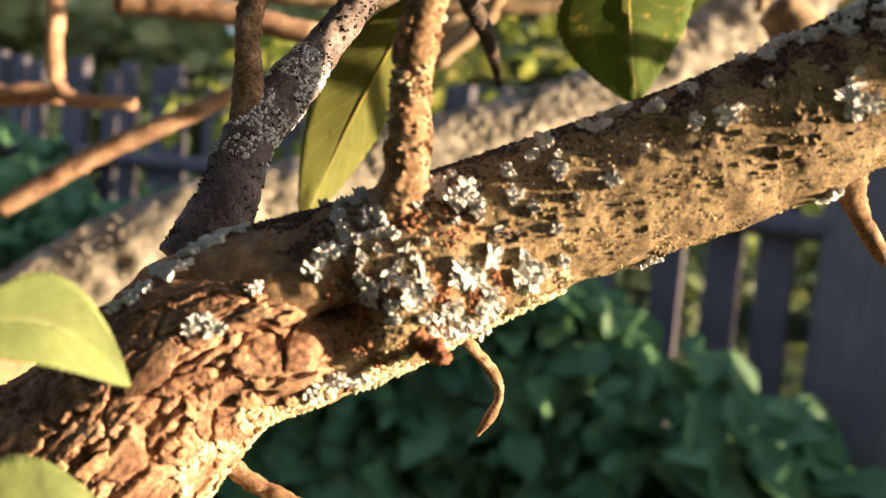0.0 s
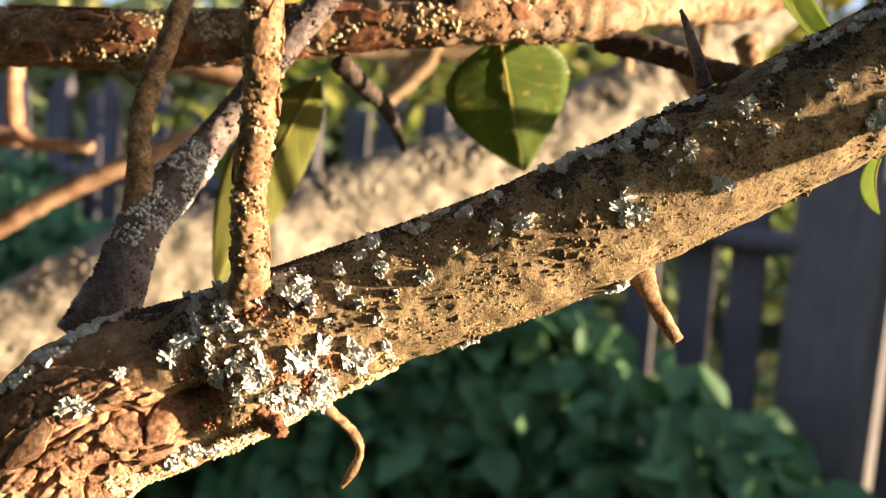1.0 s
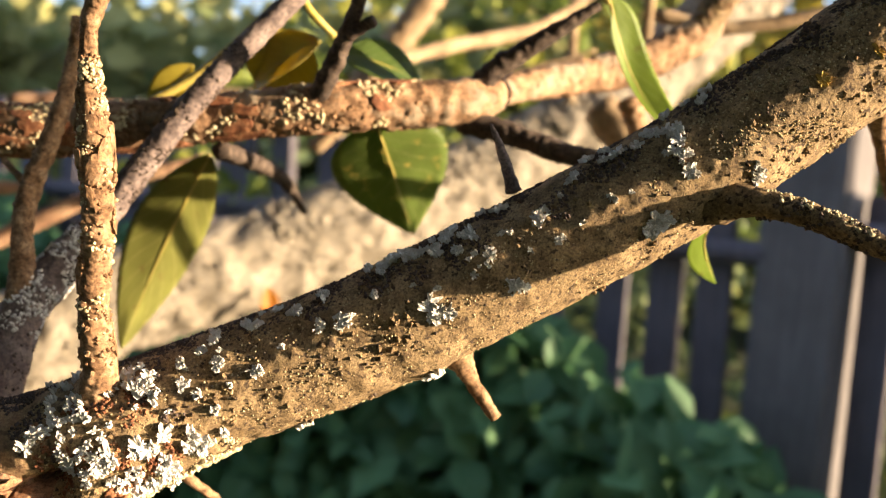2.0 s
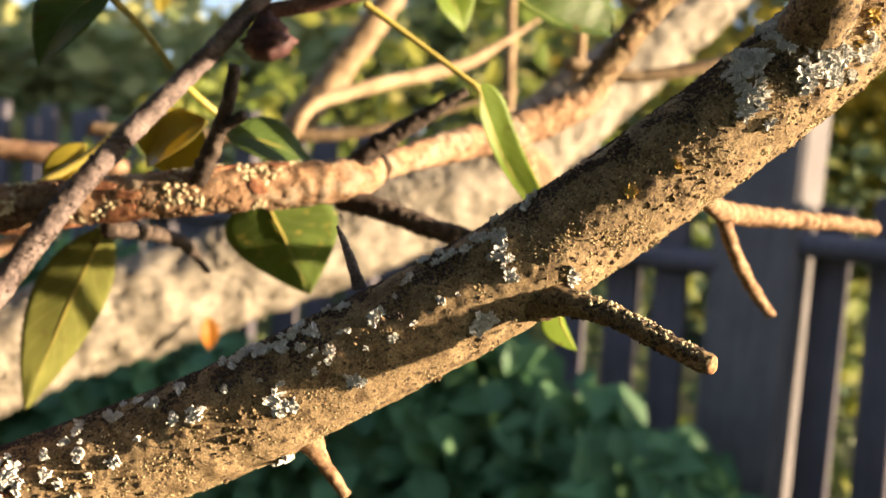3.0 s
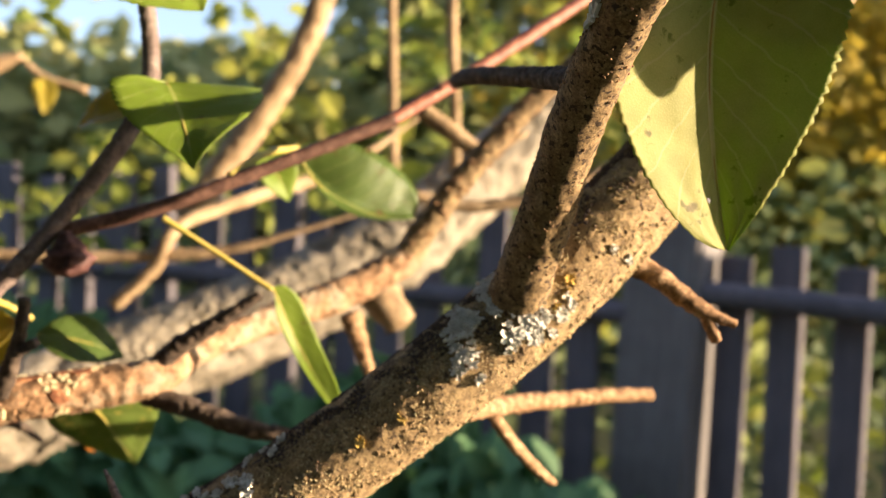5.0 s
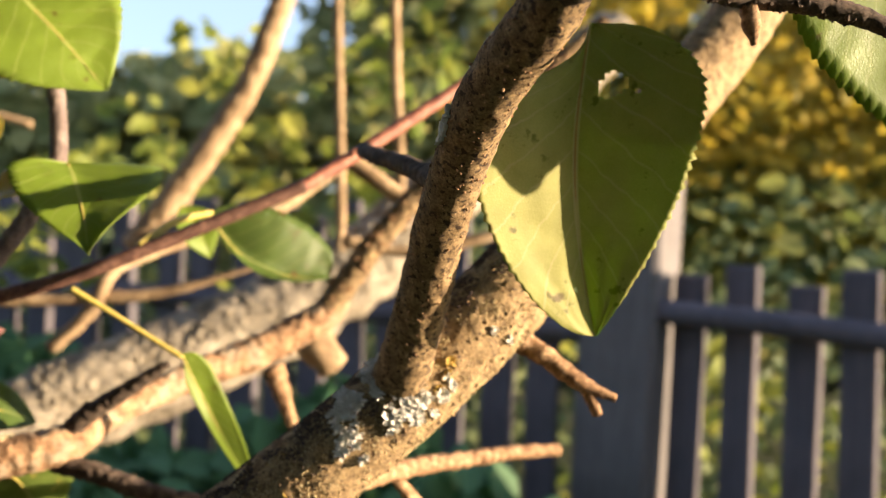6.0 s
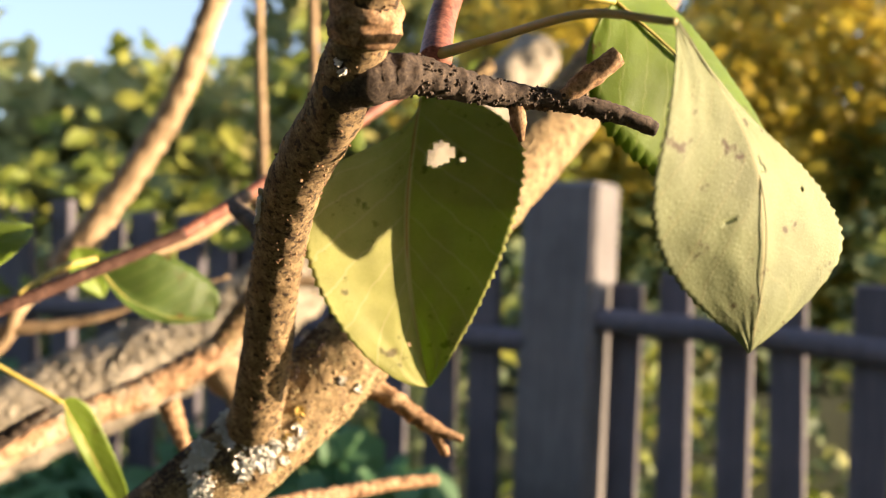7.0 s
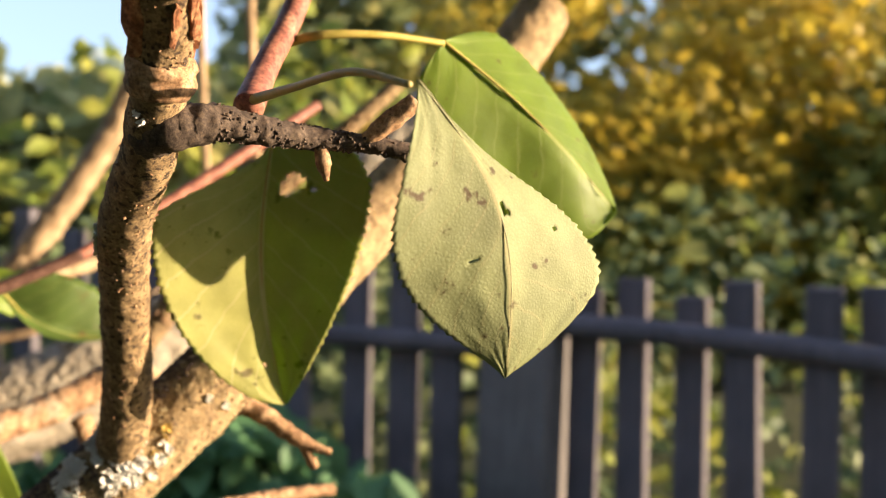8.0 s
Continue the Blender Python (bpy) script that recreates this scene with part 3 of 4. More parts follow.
twig(main, "side_twig", [(0.2673, 0.18, 1.3148, 0.0022), (0.2718, 0.179, 1.3051, 0.0017)], M_TWIG)
twig(main, "broken_spur", [(0.139, 0.17, 1.2458, 0.0062), (0.1462, 0.163, 1.2458, 0.0037), (0.1578, 0.1574, 1.2434, 0.0030), (0.1701, 0.1506, 1.2379, 0.0027), (0.1787, 0.145, 1.2345, 0.0026)], M_STEM, "dark broken spur with a pale cut end", 24, rough=0.14, fine=0.0003)
SPUR_LIMB = Limb([(0.1462, 0.163, 1.2458, 0.0036), (0.1578, 0.1574, 1.2434, 0.0029), (0.1701, 0.1506, 1.2379, 0.0026), (0.1787, 0.145, 1.2345, 0.0025)], 0.001)
crumbs(main, SPUR_LIMB, "lichen_crust", 200, 0.002, 0.036, 20, 140, 0.0006, M_RIM, "pale crusty lichen", 52, 250, 0.0)
crumbs(main, SPUR_LIMB, "bark_roughness", 220, 0.0, 0.036, -120, 120, 0.0006, M_DARK, "small dark bark warts", 53, 250, -0.1)
twig(main, "upright_twig", [(-0.0079, 0.166, 1.1896, 0.006), (-0.0072, 0.162, 1.1969, 0.0041), (-0.0068, 0.156, 1.2129, 0.0034), (-0.0041, 0.15, 1.2352, 0.0035), (-0.0042, 0.146, 1.2514, 0.0035), (-0.0037, 0.144, 1.2572, 0.0026), (-0.0044, 0.142, 1.2706, 0.0018), (-0.0026, 0.14, 1.2777, 0.0021), (0.0033, 0.138, 1.2895, 0.0022)], M_TWIG, "upright twig with ringed brown bark", 40, 0.0004, 0.14, 0.07, 0.0003)
UP = Limb([(-0.0072, 0.162, 1.1969, 0.0041), (-0.0068, 0.156, 1.2129, 0.0034), (-0.0041, 0.15, 1.2352, 0.0035), (-0.0042, 0.146, 1.2514, 0.0035), (-0.0037, 0.144, 1.2572, 0.0026), (-0.0044, 0.142, 1.2706, 0.0018)], 0.001)
crumbs(main, UP, "bark_roughness", 420, 0.0, 0.075, -180, 180, 0.0007, M_TWIG, "small raised bark flakes", 81, 300, -0.1)
crumbs(main, UP, "lichen_crust", 300, 0.01, 0.075, -120, 90, 0.0006, M_RIM, "pale crusty lichen", 82, 200, 0.1)
plates(main, UP, 0.004, 0.07, -130, 130, 0.005, 50, 83, M_TWIG, "bark_flake", 0.5, 0.35)
twig(main, "twig_stub", [(-0.0024, 0.147, 1.2448, 0.0022), (-0.0015, 0.146, 1.254, 0.0014)], M_TWIG)
twig(main, "hanging_spur", [(0.0785, 0.178, 1.2033, 0.0041), (0.0819, 0.18, 1.1969, 0.0024), (0.086, 0.181, 1.1907, 0.0018), (0.09, 0.181, 1.1855, 0.0015)], M_TWIG)
twig(main, "curled_twig", [(0.0029, 0.19, 1.1646, 0.0020), (0.0084, 0.195, 1.1578, 0.0013), (0.0135, 0.2, 1.1515, 0.0014), (0.0150, 0.202, 1.1465, 0.0010), (0.0136, 0.202, 1.1418, 0.0013), (0.0106, 0.203, 1.1363, 0.0006)], M_TWIG, "dry curled hanging twig")
twig(main, "knob", [(-0.0074, 0.166, 1.1688, 0.0040), (-0.0010, 0.160, 1.1655, 0.0028), (0.0030, 0.156, 1.1630, 0.0012)], M_PEEL, "rough brown spur knob", 32, 0.0004, 0.5, 0.0, 0.0009)
twig(main, "side_twig", [(-0.0433, 0.175, 1.136, 0.0023), (-0.0352, 0.172, 1.1318, 0.0019), (-0.0254, 0.17, 1.1287, 0.0015), (-0.0157, 0.168, 1.1258, 0.0012)], M_TWIG)
twig(main, "thorn", [(0.0908, 0.18, 1.2447, 0.0019), (0.0883, 0.18, 1.2514, 0.0014), (0.0858, 0.18, 1.2574, 0.0010), (0.0838, 0.18, 1.2616, 0.0004)], M_GREYD)
twig(main, "side_twig", [(0.1909, 0.2, 1.2748, 0.0024), (0.2117, 0.24, 1.271, 0.0036), (0.241, 0.262, 1.2696, 0.0034), (0.2608, 0.274, 1.2692, 0.0031), (0.2862, 0.287, 1.2678, 0.0027)], M_TWIG)
twig(main, "side_twig", [(0.2078, 0.236, 1.2708, 0.0025), (0.2186, 0.25, 1.256, 0.0024), (0.2308, 0.262, 1.2424, 0.0023), (0.2405, 0.27, 1.2332, 0.0019)], M_TWIG)

# torn bark at the top of the stem
STEM_LIMB = Limb(STEM, 0.001)
twig(main, "collar", [(0.2305, 0.05, 1.4211, 0.0069), (0.2307, 0.049, 1.4231, 0.0077), (0.2309, 0.048, 1.4251, 0.0074), (0.2311, 0.047, 1.4268, 0.0077), (0.2314, 0.046, 1.4284, 0.0068)], M_TWIG, "ringed collar of the stem", 40, 0.0006, 0.08, 0.0)
plates(main, STEM_LIMB, 0.182, 0.207, -150, 90, 0.012, 22, 8, M_PEEL, "bark_peel", 0.9)
# cut face of the broken spur
twig(main, "cut_end", [(0.1781, 0.1456, 1.2347, 0.0024), (0.1790, 0.1446, 1.2344, 0.0025), (0.1794, 0.1442, 1.2343, 0.0017)], M_CUT, "pale brown cut end", 20, 0.0003, 0.2, 0.0)

# lichen and crumbs on the bark
CLUSTER = [(0.1509, 31, 0.0031), (0.1433, 43, 0.0026), (0.1371, 43, 0.0021), (0.1277, 53, 0.0021), (0.1311, 68, 0.0016), (0.1233, 29, 0.0031), (0.1277, 34, 0.0018), (0.1311, 31, 0.0018), (0.1359, 27, 0.0018), (0.1323, 42, 0.0016), (0.1335, 6, 0.0023), (0.1384, -6, 0.0028), (0.1288, -1, 0.0023), (0.1277, 11, 0.0015), (0.1311, -11, 0.002), (0.1384, 8, 0.0015), (0.1471, -16, 0.0031), (0.1484, -39, 0.0026), (0.1408, -31, 0.0026), (0.1371, -41, 0.0021), (0.1421, -53, 0.0021), (0.1359, -24, 0.0018), (0.1573, -32, 0.0032), (0.1598, -35, 0.0019), (0.1459, -50, 0.0021), (0.1484, 54, 0.0027)]
EDGE = [(0.1056, 81, 0.0033), (0.0999, 69, 0.0032), (0.0965, 55, 0.0029), (0.0918, 52, 0.0024), (0.0883, 52, 0.0021), (0.1033, 67, 0.0020), (0.103, 75, 0.0028), (0.0945, 60, 0.0025)]
SINGLE = [(0.0988, 14, 0.0025), (0.1091, 24, 0.0015), (0.166, 49, 0.0015), (0.1694, 29, 0.0024), (0.1792, 58, 0.003), (0.1598, 24, 0.0018), (0.1623, 9, 0.0016), (0.1648, -10, 0.0016), (0.1771, 12, 0.0021), (0.1598, 42, 0.0016), (0.1962, 30, 0.0021), (0.2021, 27, 0.0026), (0.1991, 67, 0.0016), (0.2115, 36, 0.0013), (0.2245, 63, 0.0029), (0.2232, 1, 0.0038), (0.2270, -6, 0.0025)]
SINGLE_B = [(0.2783, -25, 0.0025), (0.2800, -18, 0.0033), (0.2927, 27, 0.0032), (0.2962, 49, 0.0032), (0.2678, 57, 0.0023), (0.257, 37, 0.0029), (0.2348, 70, 0.003), (0.2348, 42, 0.0019), (0.2414, 21, 0.0022), (0.244, -12, 0.0029), (0.2582, 7, 0.0016), (0.2927, 5, 0.0025), (0.2171, -68, 0.0034), (0.1815, -77, 0.0024), (0.3062, -27, 0.0027), (0.2915, 59, 0.0027), (0.1128, -49, 0.0026), (0.1178, -45, 0.0026), (0.1205, -50, 0.0021)]
FORK = [(0.3724, 46, 0.0060), (0.3772, 41, 0.0046), (0.3888, 17, 0.005), (0.3911, -10, 0.0045), (0.39, 40, 0.0038), (0.3687, 19, 0.0045), (0.3699, 16, 0.0051), (0.3877, 42, 0.0045), (0.3877, -2, 0.0055), (0.383, -4, 0.0043), (0.3877, 72, 0.0035), (0.3934, 4, 0.0034), (0.3740, 60, 0.004), (0.4017, -7, 0.003), (0.4206, -8, 0.0027), (0.4234, -31, 0.0027), (0.4017, -20, 0.003)]
STEM_LICHEN = [(0.1041, 73, 0.0036), (0.1090, 80, 0.0030), (0.1594, -62, 0.0020), (0.1642, 26, 0.0009), (0.1633, 10, 0.0008), (0.1624, 15, 0.0007), (0.1570, -58, 0.0012)]
rng = random.Random(21)
dense = [(s0 + rng.gauss(0, 0.0025), a + rng.gauss(0, 8), r * rng.uniform(0.45, 0.85)) for s0, a, r in CLUSTER for _ in range(4)]
mat_rows = [(s0 + rng.gauss(0, 0.0030), a + rng.gauss(0, 10), rng.uniform(0.0012, 0.0030)) for s0, a, r in FORK[:13] for _ in range(6)]
GREY = "pale grey leafy lichen"
rosette_part(main, MAIN, "lichen", [(s0, a, r * 0.85) for s0, a, r in CLUSTER], M_LICHEN, GREY, 31, 0.0010, 0.2)
rosette_part(main, MAIN, "lichen", dense, M_LICHEN, GREY, 32, 0.0011, 0.4)
rosette_part(main, MAIN, "lichen", EDGE, M_LICHEN, GREY, 33, 0.0008)
spread = [(s0 + rng.uniform(-0.7, 0.7) * r, a + math.degrees(rng.uniform(-0.7, 0.7) * r / 0.0155), r * rng.uniform(0.45, 0.75)) for s0, a, r in SINGLE + SINGLE_B for _ in range(3)] + [(s0, a, r * 0.85) for s0, a, r in SINGLE + SINGLE_B]
rosette_part(main, MAIN, "lichen", spread, M_LICHEN, GREY, 34, 0.0008, 0.2)
rosette_part(main, MAIN, "lichen", [(s0, a, r * 0.72) for s0, a, r in FORK], M_LICHEN, GREY, 35, 0.0009)
rosette_part(main, MAIN, "lichen", mat_rows, M_LICHEN, GREY, 38, 0.0009, 0.2)
upper = [(rng.uniform(0.155, 0.312), rng.uniform(46, 84), rng.uniform(0.0013, 0.0026)) for _ in range(34)] + [(rng.uniform(0.125, 0.30), rng.uniform(5, 45), rng.uniform(0.0006, 0.0013)) for _ in range(30)]
rosette_part(main, MAIN, "lichen", upper, M_LICHEN, GREY, 39, 0.0009, 0.2)
rosette_part(main, STEM_LIMB, "lichen", STEM_LICHEN, M_LICHEN, GREY, 37, 0.0008)
rosette_part(main, MAIN, "lichen", [(0.4017, -7, 0.0025), (0.4053, 1, 0.002), (0.3981, -13, 0.002), (0.331, 10, 0.0022), (0.345, 2, 0.0018)], M_LICHEN_Y, "orange-yellow lichen", 36)
crumbs(main, MAIN, "bark_grain", 700, 0.121, 0.152, -50, 40, 0.0006, M_PEEL, "reddish granular bark", 48, 200, -0.1)
crumbs(main, MAIN, "lichen_crust", 2600, 0.055, 0.165, -105, -42, 0.0008, M_RIM, "pale yellowish crusty lichen crumbs", 41, 200, 0.0)
crumbs(main, MAIN, "bark_grain", 4200, 0.12, 0.34, -115, 60, 0.00030, M_CRUMB, "fine sandy bark grain", 42, 150, -0.1)
crumbs(main, MAIN, "bark_grain", 5200, 0.30, 0.49, -115, 60, 0.00036, M_CRUMB, "fine sandy bark grain", 43, 160, -0.15)
crumbs(main, MAIN, "bark_grain", 800, 0.12, 0.49, -115, 100, 0.00042, M_DARK, "dark bark grain", 47, 170, -0.1)
# crumbs crowd towards the top, so their colour darkens it like shade
crumbs(main, MAIN, "shade_crust", 14000, 0.108, 0.49, -5, 125, 0.00050, M_SHADE_CRUST, "thin dark algae crust, thickened to deepen the shade on the upper side", 49, 140, -0.05, 1.5)
crumbs(main, MAIN, "bark_roughness", 190, 0.13, 0.34, -100, 60, 0.0009, M_STEM, "dark raised bark wart spots", 44, 90, 0.15)
crumbs(main, MAIN, "bark_roughness", 520, 0.30, 0.47, -100, 80, 0.0008, M_STEM, "dark raised bark wart spots", 45, 120, 0.0)
crumbs(main, Limb(STEM, 0.001), "bark_roughness", 900, 0.02, 0.2, -180, 180, 0.0004, M_TWIG, "small raised bark wart spots", 46, 300, -0.2)

# leaves of the upright stem
twig(main, "red_shoot", [(0.2491, 0.073, 1.422, 0.0039), (0.2531, 0.09, 1.4353, 0.0036), (0.261, 0.11, 1.456, 0.0035), (0.2683, 0.13, 1.4828, 0.0036)], M_RED, "smooth reddish young shoot", 16, rough=0.03, knots=0.0)
twig(main, "petiole", [(0.2498, 0.073, 1.4238, 0.0014), (0.2598, 0.055, 1.4244, 0.001), (0.2707, 0.03, 1.4238, 0.0009), (0.2801, 0.01, 1.4182, 0.0007)], M_GREENPET, rough=0.03, knots=0.0)
twig(main, "petiole", [(0.2601, 0.105, 1.4458, 0.0013), (0.2687, 0.1, 1.4472, 0.0013), (0.286, 0.102, 1.4485, 0.0011), (0.3056, 0.1105, 1.4490, 0.001)], M_PETIOLE, rough=0.03, knots=0.0)
leaf(main, (0.2559, 0.1464, 1.4258), (0.2602, 0.1458, 1.3348), 0.0714, (0.0568, 0.98, 0.0061), (M_LEAF, M_OLIVE_UNDER), "hanging green apple leaf with a hole", -0.24, -0.0373, [(0.28, 0.20, 0.11, 0.040), (0.22, 0.22, 0.06, 0.03), (0.47, 0.23, 0.045, 0.007), (-0.16, 0.85, 0.025, 0.009)], twist=0.0047, seed=2, bow=-0.0647, belly=(0.337, 0.2647), full=(3, 0.4), tipf=(0.5095, 0.9418), sides=(0.99, 0.97), fold2=-0.4948, rib=0.0004, wave=0.02)
leaf(main, (0.2826, 0.016, 1.4202), (0.3034, 0.0264, 1.3603), 0.0488, (-0.35, 0.95, -0.317), (M_LEAF, M_PALE_UNDER), "drooping leaf with pale spotted underside", 0.238, -0.097, [(0.10, 0.455, 0.055, 0.022), (0.16, 0.475, 0.03, 0.012), (-0.35, 0.575, 0.03, 0.008), (-0.55, 0.49, 0.025, 0.006), (0.72, 0.60, 0.03, 0.008), (-0.15, 0.40, 0.02, 0.005)], twist=0.9, seed=3, bow=0.087, belly=(0.469, 0.8), full=(1.15, 2.6), tipf=(1.17, 0.8), sides=(0.97, 1.1), fold2=0.233, rib=0.00022, mid_mat=M_RIB, wave=0.02)
leaf(main, (0.3056, 0.1105, 1.4496), (0.3645, 0.118, 1.3990), 0.072, (-0.36, -0.9, 0.18), (M_LIME, M_LIME), "folded lime green apple leaf", 0.21, 0.0, seed=4, bow=-0.0365, belly=(0.2, 0.37), full=(0.83, 0.4), tipf=(0.7, 0.35), sides=(0.73, 0.89), fold2=-0.9)
twig(main, "side_twig", [(0.2130, 0.115, 1.3745, 0.0032), (0.2060, 0.17, 1.3840, 0.0030), (0.1950, 0.23, 1.3930, 0.0029), (0.1960, 0.29, 1.4000, 0.0028)], M_DARK, "dark side twig")

# ---- second branch ----
limb_leafs = thing("dead_leaf", (-0.087, 0.75, 1.148), "small orange dead leaf hanging below the limb", "leaf")
branch_b = thing("apple_branch", (-0.1375, 0.25, 1.2533), "apple branch with orange-brown peeling bark", "branch")
twig(branch_b, "bark", [(-0.1375, 0.25, 1.2533, 0.0088), (-0.0931, 0.245, 1.2541, 0.0086), (-0.0478, 0.245, 1.2568, 0.0085), (-0.0065, 0.245, 1.2629, 0.0076), (0.0296, 0.245, 1.2683, 0.008), (0.0542, 0.252, 1.2712, 0.0078), (0.0804, 0.262, 1.2758, 0.0076), (0.0917, 0.285, 1.2821, 0.0053), (0.1187, 0.325, 1.293, 0.0071), (0.1496, 0.347, 1.3035, 0.0082), (0.1803, 0.362, 1.3211, 0.0078), (0.186, 0.3635, 1.330, 0.0064)], M_B, "", 44, 0.0011, 0.14, 0.0, 0.0003, 5, 250)
B_UP = [(0.1770, 0.3610, 1.3180, 0.0066), (0.1935, 0.3635, 1.3420, 0.0066), (0.2104, 0.365, 1.3653, 0.0062), (0.2446, 0.37, 1.4049, 0.0056), (0.2857, 0.375, 1.4429, 0.0052), (0.33, 0.385, 1.485, 0.0046)]
twig(branch_b, "upper_shoot", B_UP, M_STEM, "dark steep end of the branch", 28, 0.0012, 0.12, 0.0, 0.0003, 9, 250)
crumbs(branch_b, Limb(B_UP, 0.002), "bark_roughness", 420, 0.0, 0.2, -120, 120, 0.0011, M_TWIG, "small raised bark warts", 74, 150, 0.0)
B_LIMB = Limb([(-0.1375, 0.25, 1.2533, 0.0088), (-0.0931, 0.245, 1.2541, 0.0086), (-0.0478, 0.245, 1.2568, 0.0085), (-0.0065, 0.245, 1.2629, 0.0076), (0.0296, 0.245, 1.2683, 0.008), (0.0542, 0.252, 1.2712, 0.0078), (0.0804, 0.262, 1.2758, 0.0076)], 0.002)
crumbs(branch_b, B_LIMB, "bark_grain", 1600, 0.0, 0.21, -120, 120, 0.0007, M_TWIG, "small raised bark warts", 71, 150, 0.0)
crumbs(branch_b, B_LIMB, "lichen_crust", 700, 0.06, 0.21, -60, 120, 0.0009, M_RIM, "pale crusty lichen", 72, 110, 0.18)
plates(branch_b, B_LIMB, 0.02, 0.2, -120, 100, 0.012, 36, 73, M_PEEL, "bark_peel", 0.6, 0.3)
twig(branch_b, "twig", [(0.078, 0.262, 1.2775, 0.0042), (0.0888, 0.26, 1.288, 0.0037), (0.1061, 0.257, 1.2997, 0.0028), (0.1199, 0.256, 1.3089, 0.0017)], M_DARK, "dark broken twig")
twig(branch_b, "twig", [(0.0761, 0.262, 1.2686, 0.0044), (0.0942, 0.258, 1.2643, 0.0039), (0.112, 0.254, 1.2589, 0.0037), (0.136, 0.25, 1.2549, 0.003)], M_DARK)
twig(branch_b, "twig", [(0.0297, 0.24, 1.2715, 0.0033), (0.0375, 0.23, 1.2856, 0.0027), (0.0433, 0.222, 1.2987, 0.0022), (0.0452, 0.219, 1.3087, 0.002)], M_DARK)
twig(branch_b, "twig_stub", [(0.0403, 0.226, 1.2894, 0.0019), (0.0482, 0.222, 1.2935, 0.0017)], M_DARK)
twig(branch_b, "twig", [(-0.0034, 0.25, 1.2529, 0.0031), (-0.0014, 0.28, 1.2508, 0.003), (0.005, 0.315, 1.245, 0.0027), (0.0109, 0.337, 1.2312, 0.0014)], M_DARK)
twig(branch_b, "twig", [(0.153, 0.37, 1.291, 0.0058), (0.1579, 0.37, 1.2766, 0.0044), (0.1643, 0.37, 1.2593, 0.0029)], M_TWIG)
leaf(branch_b, (0.045, 0.275, 1.268), (0.0591, 0.318, 1.2255), 0.0453, (-0.1, 0.9, 0.3), (M_MID, M_MID), "hanging green leaf", 0.2, 0.05, seed=5)
leaf(limb_leafs, (-0.087, 0.75, 1.148), (-0.0845, 0.75, 1.118), 0.017, (0.3, -0.9, 0.2), (M_ORANGE, M_ORANGE), "", 0.3, 0.1, seed=21)
leaf(branch_b, (-0.0167, 0.285, 1.2522), (-0.0529, 0.3, 1.1737), 0.029, (-0.5, 0.8, 0.0), (M_OLIVE, M_OLIVE), "hanging yellow-green leaf", 0.3, 0.05, seed=6)
leaf(branch_b, (0.0317, 0.27, 1.2898), (0.0625, 0.28, 1.2801), 0.0229, (0.0, -0.7, 0.7), (M_LEAF, M_LEAF), "dark green leaf", 0.2, 0.1, seed=7)
leaf(branch_b, (0.1532, 0.21, 1.2451), (0.1643, 0.25, 1.2187), 0.0143, (-0.5, -0.5, 0.5), (M_LIME, M_LIME), "small yellow-green leaf", 0.4, 0.1, seed=8)

# ---- third branch: forked, dark, with a long shoot ----
branch_e = thing("apple_branch", (-0.0567, 0.2, 1.1711), "forked dark grey branch with a long reddish shoot", "branch")
E_PTS = [(-0.0567, 0.2, 1.1711, 0.0092), (-0.0524, 0.205, 1.1856, 0.0072), (-0.0492, 0.21, 1.2006, 0.0062), (-0.0427, 0.22, 1.2141, 0.0063), (-0.0328, 0.23, 1.2316, 0.0045), (-0.0065, 0.235, 1.2701, 0.0039), (0.019, 0.245, 1.3026, 0.0034), (0.0415, 0.25, 1.3301, 0.0034), (0.0711, 0.252, 1.3726, 0.0036), (0.0763, 0.255, 1.4007, 0.0032), (0.0639, 0.26, 1.4718, 0.0031)]
twig(branch_e, "bark", E_PTS, M_GREYD, "", 40, 0.001, 0.11, 0.05, 0.00018, 3)
twig(branch_e, "twig", [(-0.0493, 0.21, 1.2019, 0.0047), (-0.0508, 0.212, 1.2181, 0.0032), (-0.0523, 0.215, 1.2291, 0.0031), (-0.0512, 0.218, 1.2389, 0.0031), (-0.0476, 0.222, 1.2542, 0.0028), (-0.0444, 0.228, 1.2751, 0.0027), (-0.0437, 0.23, 1.2905, 0.0025)], M_TWIG, "", 16)
twig(branch_e, "twig", [(-0.0537, 0.218, 1.2387, 0.0011), (-0.0637, 0.225, 1.2452, 0.001)], M_TWIG)
twig(branch_e, "shoot", [(0.0453, 0.252, 1.3312, 0.0029), (0.077, 0.258, 1.3407, 0.003), (0.1078, 0.265, 1.3534, 0.0029), (0.1697, 0.282, 1.3821, 0.003)], M_SHOOT, "dark brown shoot", 16, rough=0.05, knots=0.05)
twig(branch_e, "shoot_tip", [(0.1690, 0.2818, 1.3817, 0.0029), (0.1996, 0.3, 1.4034, 0.0031), (0.2431, 0.325, 1.4361, 0.0032), (0.28, 0.35, 1.465, 0.003)], M_RED, "red young shoot", 16, rough=0.05, knots=0.0)
twig(branch_e, "petiole", [(-0.0361, 0.26, 1.2653, 0.0017), (-0.0187, 0.262, 1.2766, 0.0016), (-0.0046, 0.262, 1.2888, 0.0015), (0.0105, 0.262, 1.3042, 0.0014), (0.019, 0.2455, 1.3026, 0.0014)], M_PETIOLE, rough=0.03, knots=0)
twig(branch_e, "petiole", [(-0.0033, 0.24, 1.3329, 0.0013), (0.0077, 0.245, 1.3226, 0.0012), (0.0175, 0.248, 1.3096, 0.0012)], M_PETIOLE, rough=0.03, knots=0)
